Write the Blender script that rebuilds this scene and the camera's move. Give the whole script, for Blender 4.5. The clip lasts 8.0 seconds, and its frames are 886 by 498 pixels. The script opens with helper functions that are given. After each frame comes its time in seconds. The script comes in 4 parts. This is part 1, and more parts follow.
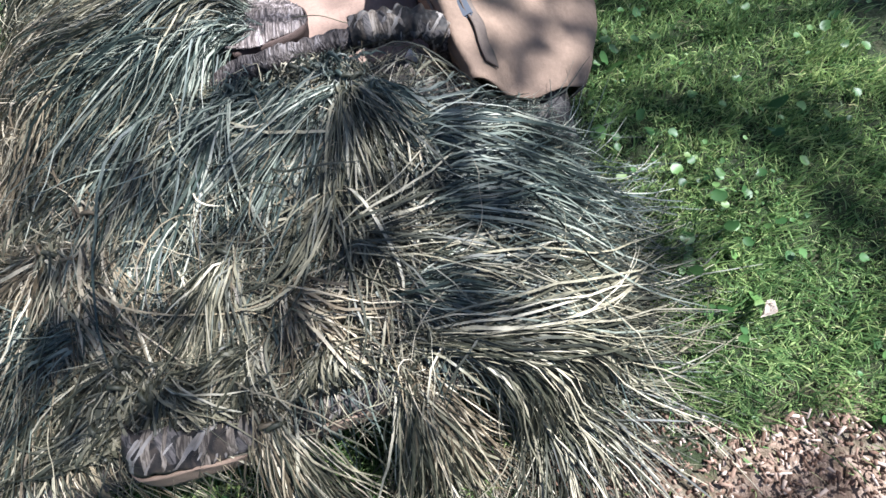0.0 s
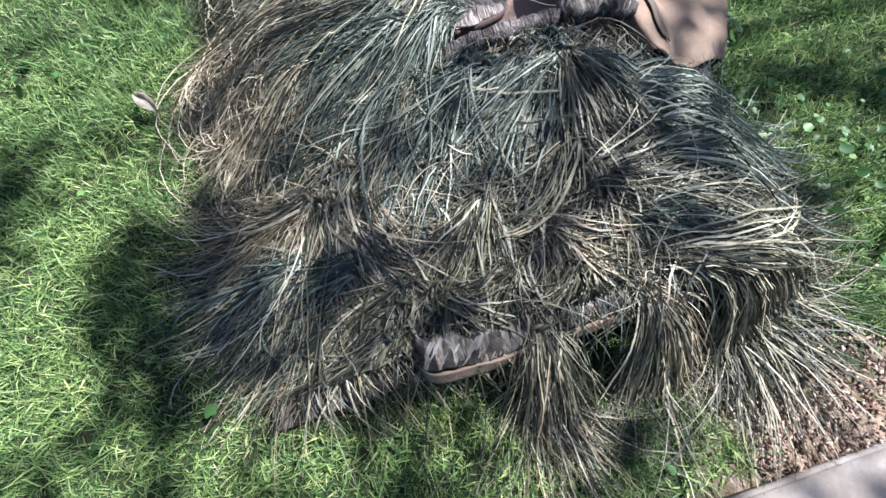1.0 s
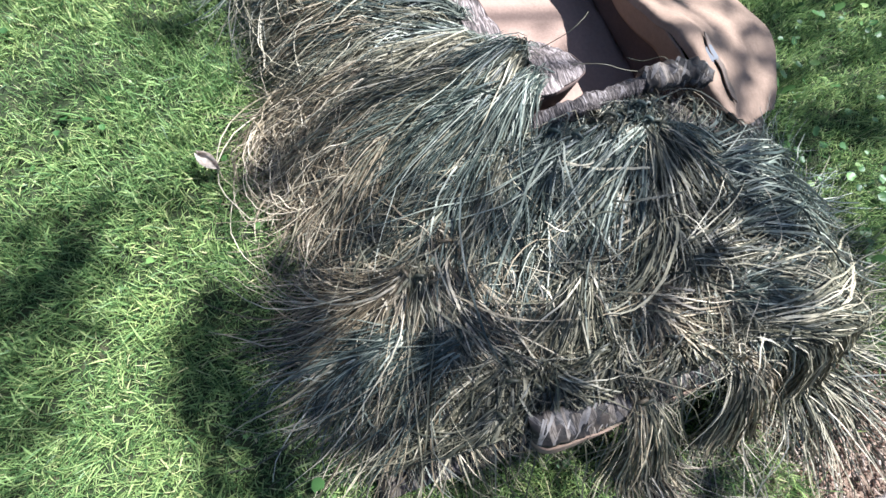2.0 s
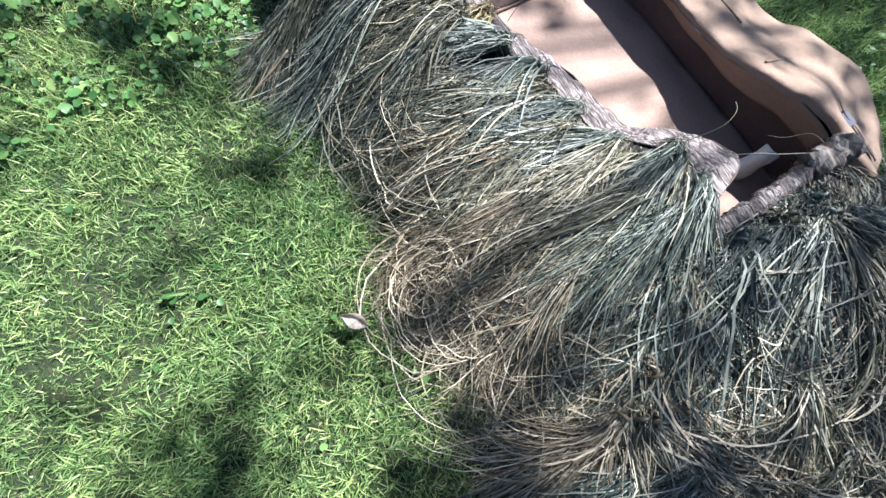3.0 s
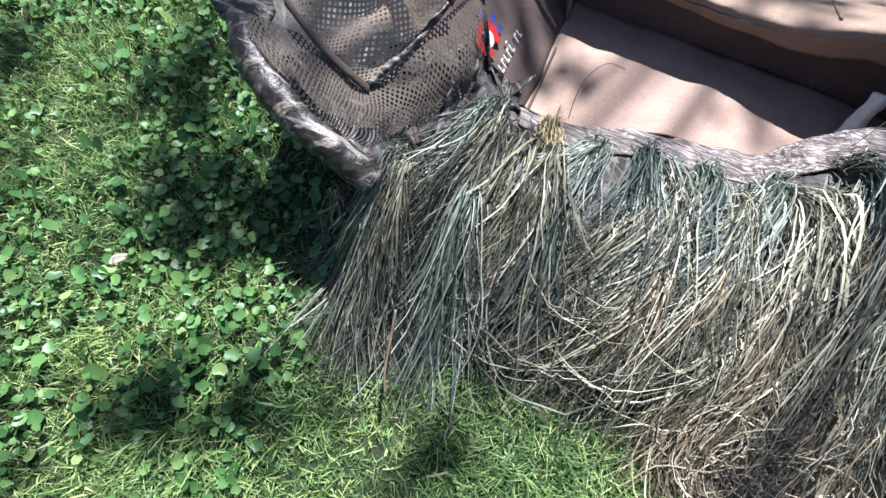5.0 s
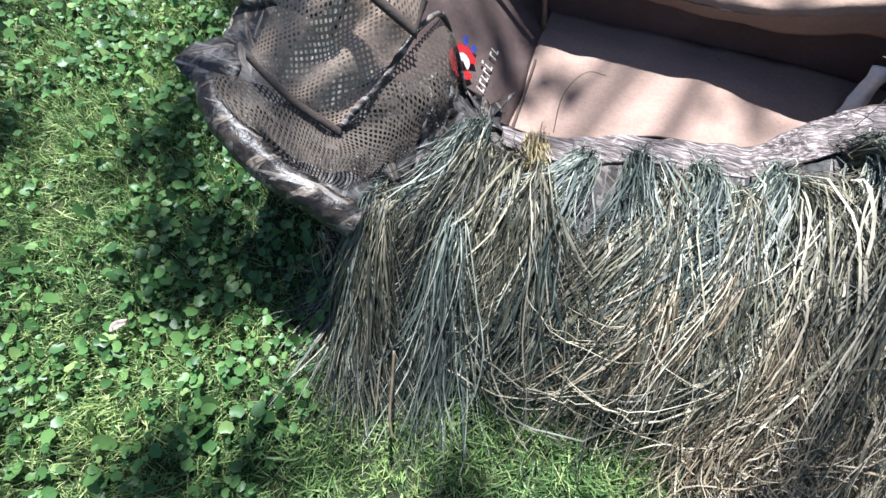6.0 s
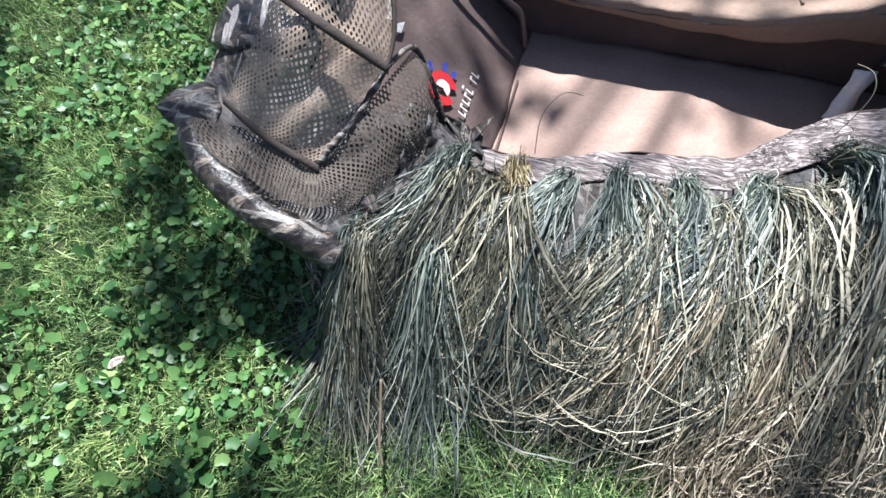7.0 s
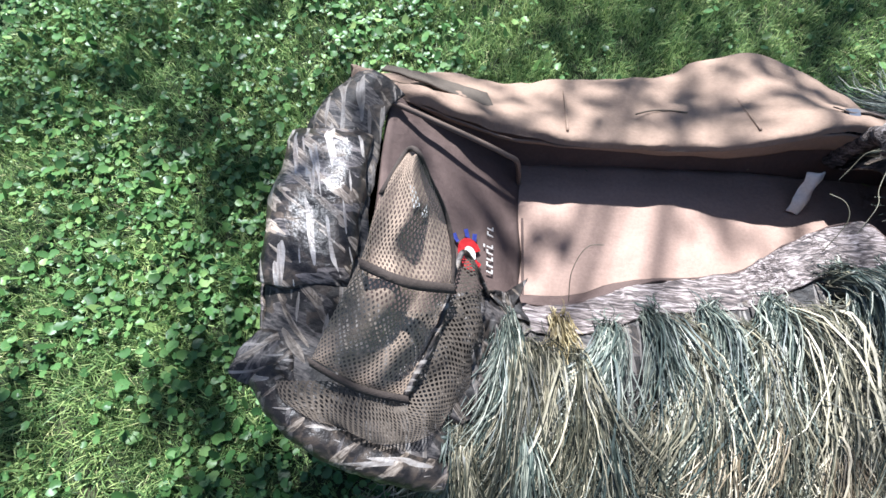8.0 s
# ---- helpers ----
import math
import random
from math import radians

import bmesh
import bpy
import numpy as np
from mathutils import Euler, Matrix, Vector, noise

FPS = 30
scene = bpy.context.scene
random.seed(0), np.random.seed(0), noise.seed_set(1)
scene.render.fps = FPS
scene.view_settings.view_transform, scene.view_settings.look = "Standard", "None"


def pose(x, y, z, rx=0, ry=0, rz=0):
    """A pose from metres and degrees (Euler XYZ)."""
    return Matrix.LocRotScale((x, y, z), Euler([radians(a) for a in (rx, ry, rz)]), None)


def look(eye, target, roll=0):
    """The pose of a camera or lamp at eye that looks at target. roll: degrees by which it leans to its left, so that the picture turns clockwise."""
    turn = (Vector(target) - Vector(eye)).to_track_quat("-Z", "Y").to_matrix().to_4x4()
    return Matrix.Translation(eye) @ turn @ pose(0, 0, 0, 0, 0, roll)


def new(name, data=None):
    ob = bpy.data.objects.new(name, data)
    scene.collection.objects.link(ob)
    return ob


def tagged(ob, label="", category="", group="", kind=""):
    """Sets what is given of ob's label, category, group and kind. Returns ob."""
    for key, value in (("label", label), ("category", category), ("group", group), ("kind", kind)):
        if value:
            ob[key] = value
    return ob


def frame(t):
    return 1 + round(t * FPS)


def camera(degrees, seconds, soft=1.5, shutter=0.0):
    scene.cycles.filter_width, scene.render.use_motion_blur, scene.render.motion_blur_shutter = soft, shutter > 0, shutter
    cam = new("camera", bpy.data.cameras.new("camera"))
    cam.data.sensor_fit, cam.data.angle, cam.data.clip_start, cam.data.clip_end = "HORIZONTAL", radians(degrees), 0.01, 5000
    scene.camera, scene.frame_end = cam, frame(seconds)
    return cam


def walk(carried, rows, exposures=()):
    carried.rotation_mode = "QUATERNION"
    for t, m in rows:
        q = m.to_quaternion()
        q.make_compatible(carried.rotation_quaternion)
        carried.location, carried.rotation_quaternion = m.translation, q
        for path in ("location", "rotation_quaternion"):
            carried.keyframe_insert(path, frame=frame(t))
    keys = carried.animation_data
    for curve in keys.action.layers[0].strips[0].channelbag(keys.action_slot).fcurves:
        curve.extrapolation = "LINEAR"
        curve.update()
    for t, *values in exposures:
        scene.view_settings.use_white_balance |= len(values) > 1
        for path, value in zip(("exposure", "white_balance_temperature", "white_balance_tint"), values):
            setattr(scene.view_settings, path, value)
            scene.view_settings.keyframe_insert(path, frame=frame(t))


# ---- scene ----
cam = camera(85.0, 8.0, soft=1.5)
PATH = [
    (0, (1.226, 0.194, 1.105), (0.538, 0.347, -0.767), -2.9),
    (0.5, (1.285, -0.010, 1.214), (0.574, 0.143, -0.649), -3.6),
    (0.8, (1.274, -0.210, 1.211), (0.599, -0.074, -0.666), -4.6),
    (1, (1.285, -0.350, 1.236), (0.588, -0.164, -0.630), -1.9),
    (1.2, (1.262, -0.430, 1.264), (0.580, -0.222, -0.604), -0.7),
    (2.3, (0.809, -0.651, 1.351), (0.304, -0.348, -0.560), 10.8),
    (2.5, (0.684, -0.720, 1.330), (0.189, -0.397, -0.581), 11.4),
    (2.7, (0.532, -0.811, 1.319), (0.086, -0.449, -0.597), 14.3),
    (3, (0.360, -0.927, 1.346), (-0.039, -0.500, -0.567), 16.2),
    (3.5, (0.073, -0.917, 1.257), (-0.255, -0.404, -0.648), 16.8),
    (4, (-0.173, -0.900, 1.200), (-0.407, -0.340, -0.706), 17.3),
    (4.5, (-0.401, -0.932, 1.182), (-0.587, -0.321, -0.713), 14.0),
    (5, (-0.469, -0.920, 1.176), (-0.648, -0.273, -0.708), 9.0),
    (5.2, (-0.464, -0.901, 1.179), (-0.651, -0.245, -0.701), 6.6),
    (6.3, (-0.421, -0.844, 1.160), (-0.723, -0.179, -0.702), -6.6),
    (6.5, (-0.415, -0.856, 1.156), (-0.732, -0.182, -0.700), -7.9),
    (7, (-0.377, -0.800, 1.191), (-0.711, -0.123, -0.662), -9.9),
    (7.3, (-0.302, -0.692, 1.237), (-0.594, 0.019, -0.609), -8.2),
    (7.5, (-0.285, -0.616, 1.256), (-0.523, 0.118, -0.589), -6.5),
    (7.7, (-0.373, -0.573, 1.287), (-0.559, 0.187, -0.554), -5.4),
    (7.9, (-0.604, -0.545, 1.338), (-0.706, 0.252, -0.493), -2.0),
    (8, (-0.724, -0.519, 1.389), (-0.790, 0.288, -0.440), -1.3),
]
walk(cam, [(t, look(e, g, r)) for t, e, g, r in PATH], exposures=[(0.0, 1.68, 5720, 11), (1.0, 1.70, 5720, 11), (2.5, 1.92, 5720, 11), (3.5, 1.89, 5720, 11), (4.5, 1.78, 5720, 11), (7.0, 1.76, 5720, 11), (8.0, 1.85, 5720, 11)])

# ---- sky and sun ----
SUN_FROM = Vector((-0.12, 0.60, 1.0)).normalized()
world = bpy.data.worlds.new("sky")
scene.world = world
world.use_nodes = True
sky = world.node_tree.nodes.new("ShaderNodeTexSky")
sky.sky_type = 'NISHITA'
sky.sun_disc = False
sky.sun_elevation = math.asin(SUN_FROM.z)
sky.sun_rotation = math.atan2(SUN_FROM.x, SUN_FROM.y)
background = world.node_tree.nodes["Background"]
background.inputs["Strength"].default_value = 0.041
world.node_tree.links.new(sky.outputs[0], background.inputs["Color"])
sun = new("sun", bpy.data.lights.new("sun", "SUN"))
sun.data.energy, sun.data.angle, sun.data.color = 5.0, radians(0.6), (1.0, 0.965, 0.91)
sun.matrix_world = look(SUN_FROM * 20, (0, 0, 0))

rng = np.random.default_rng(7)


# ---- materials ----
class Nodes:
    """A small wrapper to write node materials in few lines."""

    def __init__(self, name, rough=0.8):
        self.mat = bpy.data.materials.new(name)
        self.mat.use_nodes = True
        self.tree = self.mat.node_tree
        self.bsdf = self.tree.nodes["Principled BSDF"]
        self.bsdf.inputs["Roughness"].default_value = rough
        self.bsdf.inputs["Specular IOR Level"].default_value = 0.3

    def add(self, kind, **sets):
        node = self.tree.nodes.new(kind)
        for key, value in sets.items():
            node.inputs[key.replace("_", " ")].default_value = value
        return node

    def link(self, a, b):
        self.tree.links.new(a, b)

    def coords(self, scale=(1, 1, 1), turn=0.0):
        c = self.add("ShaderNodeTexCoord")
        spin = self.add("ShaderNodeMapping")
        spin.inputs["Rotation"].default_value = (0, 0, radians(turn))
        self.link(c.outputs["Object"], spin.inputs["Vector"])
        m = self.add("ShaderNodeMapping")
        m.inputs["Scale"].default_value = scale
        self.link(spin.outputs[0], m.inputs["Vector"])
        return m.outputs[0]

    def noise(self, scale, detail=4.0, rough=0.6, at=None):
        n = self.add("ShaderNodeTexNoise", Scale=scale, Detail=detail, Roughness=rough)
        self.link(at or self.coords(), n.inputs["Vector"])
        return n.outputs["Fac"]

    def ramp(self, fac, stops, hard=False):
        r = self.add("ShaderNodeValToRGB")
        r.color_ramp.interpolation = "CONSTANT" if hard else "LINEAR"
        els = r.color_ramp.elements
        while len(els) < len(stops):
            els.new(0.5)
        for el, (p, c) in zip(els, stops):
            el.position, el.color = p, (*c, 1.0)
        self.link(fac, r.inputs["Fac"])
        return r.outputs["Color"]

    def mix(self, fac, a, b, blend="MIX"):
        m = self.tree.nodes.new("ShaderNodeMix")
        m.data_type, m.blend_type = "RGBA", blend
        for k, v in ((0, fac), (6, a), (7, b)):
            if isinstance(v, (int, float)):
                m.inputs[k].default_value = v
            elif isinstance(v, tuple):
                m.inputs[k].default_value = (*v, 1.0)
            else:
                self.link(v, m.inputs[k])
        return m.outputs[2]

    def colour(self, c):
        if isinstance(c, tuple):
            self.bsdf.inputs["Base Color"].default_value = (*c, 1.0)
        else:
            self.link(c, self.bsdf.inputs["Base Color"])
        return self

    def bump(self, height, distance=0.002, strength=0.6):
        b = self.add("ShaderNodeBump", Strength=strength, Distance=distance)
        self.link(height, b.inputs["Height"])
        self.link(b.outputs[0], self.bsdf.inputs["Normal"])
        return self

    def island(self):
        return self.add("ShaderNodeNewGeometry").outputs["Random Per Island"]


def straw_material(name, stops, rough=0.62):
    n = Nodes(name, rough)
    base = n.ramp(n.island(), stops)
    grain = n.ramp(n.noise(35, 3), [(0.3, (0.45, 0.45, 0.46)), (0.7, (0.98, 0.98, 0.99))])
    n.colour(n.mix(1.0, base, grain, "MULTIPLY"))
    n.bsdf.inputs["Specular IOR Level"].default_value = 0.4
    return n.mat


def blade_material(name, stops, through_light=0.25, gloss=0.5):
    n = Nodes(name, 0.42)
    n.bsdf.inputs["Specular IOR Level"].default_value = gloss
    base = n.ramp(n.island(), stops)
    patch = n.ramp(n.noise(2.2, 3), [(0.35, (0.75, 0.8, 0.7)), (0.7, (1.2, 1.1, 0.95))])
    col = n.mix(1.0, base, patch, "MULTIPLY")
    n.colour(col)
    tr = n.add("ShaderNodeBsdfTranslucent")
    n.link(col, tr.inputs["Color"])
    ms = n.add("ShaderNodeMixShader", Fac=through_light)
    n.link(n.bsdf.outputs[0], ms.inputs[1])
    n.link(tr.outputs[0], ms.inputs[2])
    n.link(ms.outputs[0], n.tree.nodes["Material Output"].inputs["Surface"])
    return n.mat


def fabric_material(name, colour, dark=0.75, rough=0.85):
    n = Nodes(name, rough)
    stain = n.ramp(n.noise(6, 5), [(0.3, tuple(c * dark for c in colour)), (0.7, colour)])
    fine = n.ramp(n.noise(90, 2), [(0.3, (0.9, 0.9, 0.9)), (0.7, (1.05, 1.05, 1.05))])
    n.colour(n.mix(1.0, stain, fine, "MULTIPLY"))
    weave = n.noise(420, 2)
    crease = n.noise(14, 4)
    n.bump(n.mix(0.85, weave, crease), 0.016, 0.6)
    return n.mat


def camo_material(name, turn=25.0, light=1.0, size=1.0, rough=0.6):
    """Printed marsh camouflage: dark mottled ground, crossed reeds and pale blades."""
    n = Nodes(name, rough)

    def c(r, g, b):
        return (r * light, g * light, b * light)

    def drawn(scale, angle, distortion, detail=2.0):
        nz = n.add("ShaderNodeTexNoise", Scale=1.0, Detail=detail, Roughness=0.5, Distortion=distortion)
        n.link(n.coords(tuple(a / size for a in scale), angle), nz.inputs["Vector"])
        return nz.outputs["Fac"]

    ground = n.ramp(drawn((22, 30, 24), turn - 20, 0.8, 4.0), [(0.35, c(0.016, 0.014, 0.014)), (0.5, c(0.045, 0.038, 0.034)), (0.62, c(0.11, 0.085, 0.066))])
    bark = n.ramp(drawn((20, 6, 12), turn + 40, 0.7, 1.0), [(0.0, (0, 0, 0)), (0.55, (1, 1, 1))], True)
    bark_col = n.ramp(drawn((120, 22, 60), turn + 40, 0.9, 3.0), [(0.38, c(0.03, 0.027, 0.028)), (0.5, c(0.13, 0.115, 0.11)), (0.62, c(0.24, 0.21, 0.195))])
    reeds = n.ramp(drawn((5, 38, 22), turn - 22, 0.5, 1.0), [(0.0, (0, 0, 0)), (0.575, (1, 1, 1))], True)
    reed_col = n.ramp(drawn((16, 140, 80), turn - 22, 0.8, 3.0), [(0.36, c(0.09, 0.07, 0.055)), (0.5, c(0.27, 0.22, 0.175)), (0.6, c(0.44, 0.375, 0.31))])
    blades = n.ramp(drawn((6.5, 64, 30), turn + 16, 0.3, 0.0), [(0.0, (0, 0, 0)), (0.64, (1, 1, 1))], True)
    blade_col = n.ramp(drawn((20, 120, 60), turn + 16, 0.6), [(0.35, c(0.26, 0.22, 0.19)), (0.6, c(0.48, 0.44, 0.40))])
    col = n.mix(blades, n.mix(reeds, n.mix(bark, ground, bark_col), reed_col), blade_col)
    fade = n.ramp(n.noise(25, 4), [(0.3, (0.75, 0.75, 0.78)), (0.7, (1.1, 1.08, 1.05))])
    n.colour(n.mix(1.0, col, fade, "MULTIPLY"))
    n.bump(n.noise(18, 5), 0.012, 0.8)
    return n.mat


def ruched_material(name, light=1.0):
    """Camouflage cloth gathered into fine folds that run along x."""
    n = Nodes(name, 0.65)
    wide = n.add("ShaderNodeTexNoise", Scale=1.0, Detail=3.0, Roughness=0.55, Distortion=0.9)
    n.link(n.coords((15, 105, 85), 6.0), wide.inputs["Vector"])
    fine = n.add("ShaderNodeTexNoise", Scale=1.0, Detail=2.0, Roughness=0.5, Distortion=0.5)
    n.link(n.coords((30, 260, 200), 4.0), fine.inputs["Vector"])
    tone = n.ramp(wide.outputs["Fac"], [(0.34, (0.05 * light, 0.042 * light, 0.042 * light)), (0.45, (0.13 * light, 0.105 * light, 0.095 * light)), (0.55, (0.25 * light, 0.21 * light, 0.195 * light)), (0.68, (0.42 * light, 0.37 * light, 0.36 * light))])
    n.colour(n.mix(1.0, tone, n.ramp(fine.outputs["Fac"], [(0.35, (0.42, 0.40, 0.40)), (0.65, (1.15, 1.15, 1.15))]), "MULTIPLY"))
    n.bump(n.mix(0.4, wide.outputs["Fac"], fine.outputs["Fac"]), 0.012, 1.0)
    return n.mat


STRAW_OLIVE = straw_material("raffia_olive", [(0.0, (0.022, 0.024, 0.016)), (0.36, (0.070, 0.070, 0.045)), (0.64, (0.19, 0.175, 0.115)), (0.86, (0.36, 0.32, 0.215)), (1.0, (0.60, 0.54, 0.40))], 0.5)
STRAW_GREEN = straw_material("raffia_grey_green", [(0.0, (0.018, 0.028, 0.024)), (0.4, (0.060, 0.082, 0.068)), (0.7, (0.165, 0.19, 0.15)), (0.9, (0.33, 0.345, 0.27)), (1.0, (0.52, 0.52, 0.42))], 0.5)
STRAW_TAN = straw_material("raffia_tan", [(0.0, (0.05, 0.038, 0.022)), (0.35, (0.17, 0.13, 0.08)), (0.7, (0.38, 0.31, 0.20)), (1.0, (0.66, 0.57, 0.42))], 0.5)
STRAW_YELLOW = straw_material("raffia_yellow", [(0.0, (0.15, 0.11, 0.04)), (0.5, (0.40, 0.31, 0.14)), (1.0, (0.62, 0.52, 0.30))], 0.5)
GRASS = blade_material("lawn_grass", [(0.0, (0.032, 0.075, 0.030)), (0.35, (0.135, 0.235, 0.092)), (0.75, (0.295, 0.415, 0.168)), (0.97, (0.43, 0.51, 0.24)), (1.0, (0.56, 0.54, 0.34))], 0.34, 0.2)
LEAF = blade_material("broad_leaf", [(0.0, (0.03, 0.08, 0.026)), (0.5, (0.075, 0.17, 0.055)), (0.9, (0.13, 0.24, 0.08)), (1.0, (0.22, 0.32, 0.12))], 0.25, 0.3)
CROWN = blade_material("tree_leaf", [(0.0, (0.03, 0.08, 0.02)), (1.0, (0.08, 0.16, 0.04))], 0.2)
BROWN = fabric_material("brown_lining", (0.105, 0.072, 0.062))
TAN = fabric_material("tan_lining", (0.255, 0.178, 0.13), 0.78)
FLOOR = fabric_material("floor_cloth", (0.31, 0.215, 0.17), 0.82)
PALE = fabric_material("pale_strap", (0.78, 0.76, 0.70), 0.9)
CAMO = camo_material("camouflage_cloth", 25.0, 0.52, 0.85)
# darker copy of the camouflage; shade under the raffia is in its colour
CAMO_DARK = camo_material("dark_camouflage_painted_shade", 70.0, 0.32, 1.0)
CAMO_SHINY = camo_material("camouflage_coated_cloth", 60.0, 0.85, 1.0, 0.34)
CAMO_ROLL = camo_material("camouflage_edge_cloth", -20.0, 0.44, 0.85, 0.42)
CAMO_B = ruched_material("ruched_camouflage_cloth")
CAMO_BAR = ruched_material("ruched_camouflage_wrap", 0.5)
NET = fabric_material("brown_net", (0.33, 0.25, 0.185), 0.75)
NET_DARK = fabric_material("dark_net", (0.10, 0.08, 0.062), 0.6)
STRAP = fabric_material("brown_webbing", (0.15, 0.115, 0.095), 0.8)
WEBBING = fabric_material("dark_webbing", (0.055, 0.042, 0.035), 0.7)
WHITE = Nodes("white_print", 0.7).colour((0.72, 0.70, 0.66)).mat
RED = Nodes("red_print", 0.6).colour((0.55, 0.03, 0.035)).mat
BLUE = Nodes("blue_print", 0.6).colour((0.06, 0.08, 0.35)).mat
STEEL = Nodes("painted_tube", 0.45).colour((0.13, 0.095, 0.075)).mat
BUCKLE = Nodes("black_plastic", 0.4).colour((0.10, 0.11, 0.13)).mat


def bark_material():
    n = Nodes("bark", 0.9)
    n.colour(n.ramp(n.noise(12, 6), [(0.3, (0.06, 0.045, 0.03)), (0.7, (0.20, 0.16, 0.12))]))
    return n.bump(n.noise(18, 6), 0.02, 0.8).mat


BARK = bark_material()


def soil_material():
    n = Nodes("lawn_soil", 0.95)
    green = n.ramp(n.noise(16, 6), [(0.3, (0.016, 0.022, 0.010)), (0.55, (0.03, 0.042, 0.016)), (0.75, (0.07, 0.06, 0.034))])
    brown = n.ramp(n.noise(30, 6), [(0.3, (0.12, 0.075, 0.05)), (0.55, (0.30, 0.215, 0.16)), (0.75, (0.50, 0.40, 0.33))])
    c = n.add("ShaderNodeTexCoord")
    sep = n.add("ShaderNodeSeparateXYZ")
    n.link(c.outputs["Object"], sep.inputs[0])
    edge = n.add("ShaderNodeMath")
    edge.operation = "MULTIPLY_ADD"
    n.link(n.noise(5, 4), edge.inputs[0])
    edge.inputs[1].default_value = 0.5
    n.link(sep.outputs["X"], edge.inputs[2])
    rng_map = n.add("ShaderNodeMapRange")
    ymap = n.add("ShaderNodeMapRange")
    ymap.inputs["From Min"].default_value, ymap.inputs["From Max"].default_value = 0.12, 0.30
    n.link(sep.outputs["Y"], ymap.inputs["Value"])
    rng_map.inputs["From Min"].default_value, rng_map.inputs["From Max"].default_value = 1.60, 1.74
    n.link(edge.outputs[0], rng_map.inputs["Value"])
    both = n.add("ShaderNodeMath")
    both.operation = "MULTIPLY"
    n.link(rng_map.outputs[0], both.inputs[0])
    n.link(ymap.outputs[0], both.inputs[1])
    # the bed of bare soil ends behind the slab
    for axis, near_edge, far_edge in (("X", 2.5, 2.25), ("Y", 2.3, 2.0)):
        end = n.add("ShaderNodeMapRange")
        end.inputs["From Min"].default_value, end.inputs["From Max"].default_value = near_edge, far_edge
        n.link(sep.outputs[axis], end.inputs["Value"])
        more = n.add("ShaderNodeMath")
        more.operation = "MULTIPLY"
        n.link(both.outputs[0], more.inputs[0])
        n.link(end.outputs[0], more.inputs[1])
        both = more
    # past the built blades the lawn itself gives the ground its colour
    away = n.add("ShaderNodeVectorMath")
    away.operation = "LENGTH"
    n.link(c.outputs["Object"], away.inputs[0])
    lawn = n.add("ShaderNodeMapRange")
    lawn.inputs["From Min"].default_value, lawn.inputs["From Max"].default_value = 1.9, 2.9
    n.link(away.outputs["Value"], lawn.inputs["Value"])
    far_lawn = n.ramp(n.noise(40, 6), [(0.3, (0.024, 0.046, 0.016)), (0.7, (0.062, 0.10, 0.036))])
    n.colour(n.mix(both.outputs[0], n.mix(lawn.outputs[0], green, far_lawn), brown))
    return n.bump(n.noise(60, 6), 0.02, 1.0).mat


def slab_material():
    n = Nodes("weathered_concrete", 0.85)
    n.colour(n.ramp(n.noise(9, 8), [(0.3, (0.16, 0.13, 0.11)), (0.6, (0.29, 0.245, 0.215)), (0.8, (0.38, 0.34, 0.31))]))
    return n.bump(n.noise(70, 5), 0.004, 0.7).mat


def chip_material():
    n = Nodes("wood_chip", 0.9)
    n.colour(n.ramp(n.island(), [(0.0, (0.05, 0.03, 0.02)), (0.35, (0.15, 0.088, 0.06)), (0.7, (0.29, 0.195, 0.145)), (1.0, (0.52, 0.42, 0.35))]))
    return n.mat


SOIL, SLAB, CHIP = soil_material(), slab_material(), chip_material()


# ---- mesh helpers ----
def arrays_to_mesh(name, verts, faces):
    """A mesh from an (n, 3) array and an (m, 4) or (m, 3) array of corners."""
    me = bpy.data.meshes.new(name)
    me.vertices.add(len(verts))
    me.vertices.foreach_set("co", np.ascontiguousarray(verts, np.float32).ravel())
    k = faces.shape[1]
    me.loops.add(faces.size)
    me.loops.foreach_set("vertex_index", np.ascontiguousarray(faces, np.int32).ravel())
    me.polygons.add(len(faces))
    me.polygons.foreach_set("loop_start", np.arange(0, faces.size, k, dtype=np.int32))
    me.update(calc_edges=True)
    me.validate()
    return me


def link_part(name, me, material, parent=None, label=""):
    me.materials.append(material)
    ob = new(name, me)
    ob.parent = parent
    if label:
        ob["label"] = label
    return ob


def part(name, bm, material, parent=None, label="", smooth=True):
    me = bpy.data.meshes.new(name)
    bm.to_mesh(me)
    bm.free()
    if smooth:
        me.shade_smooth()
    return link_part(name, me, material, parent, label)


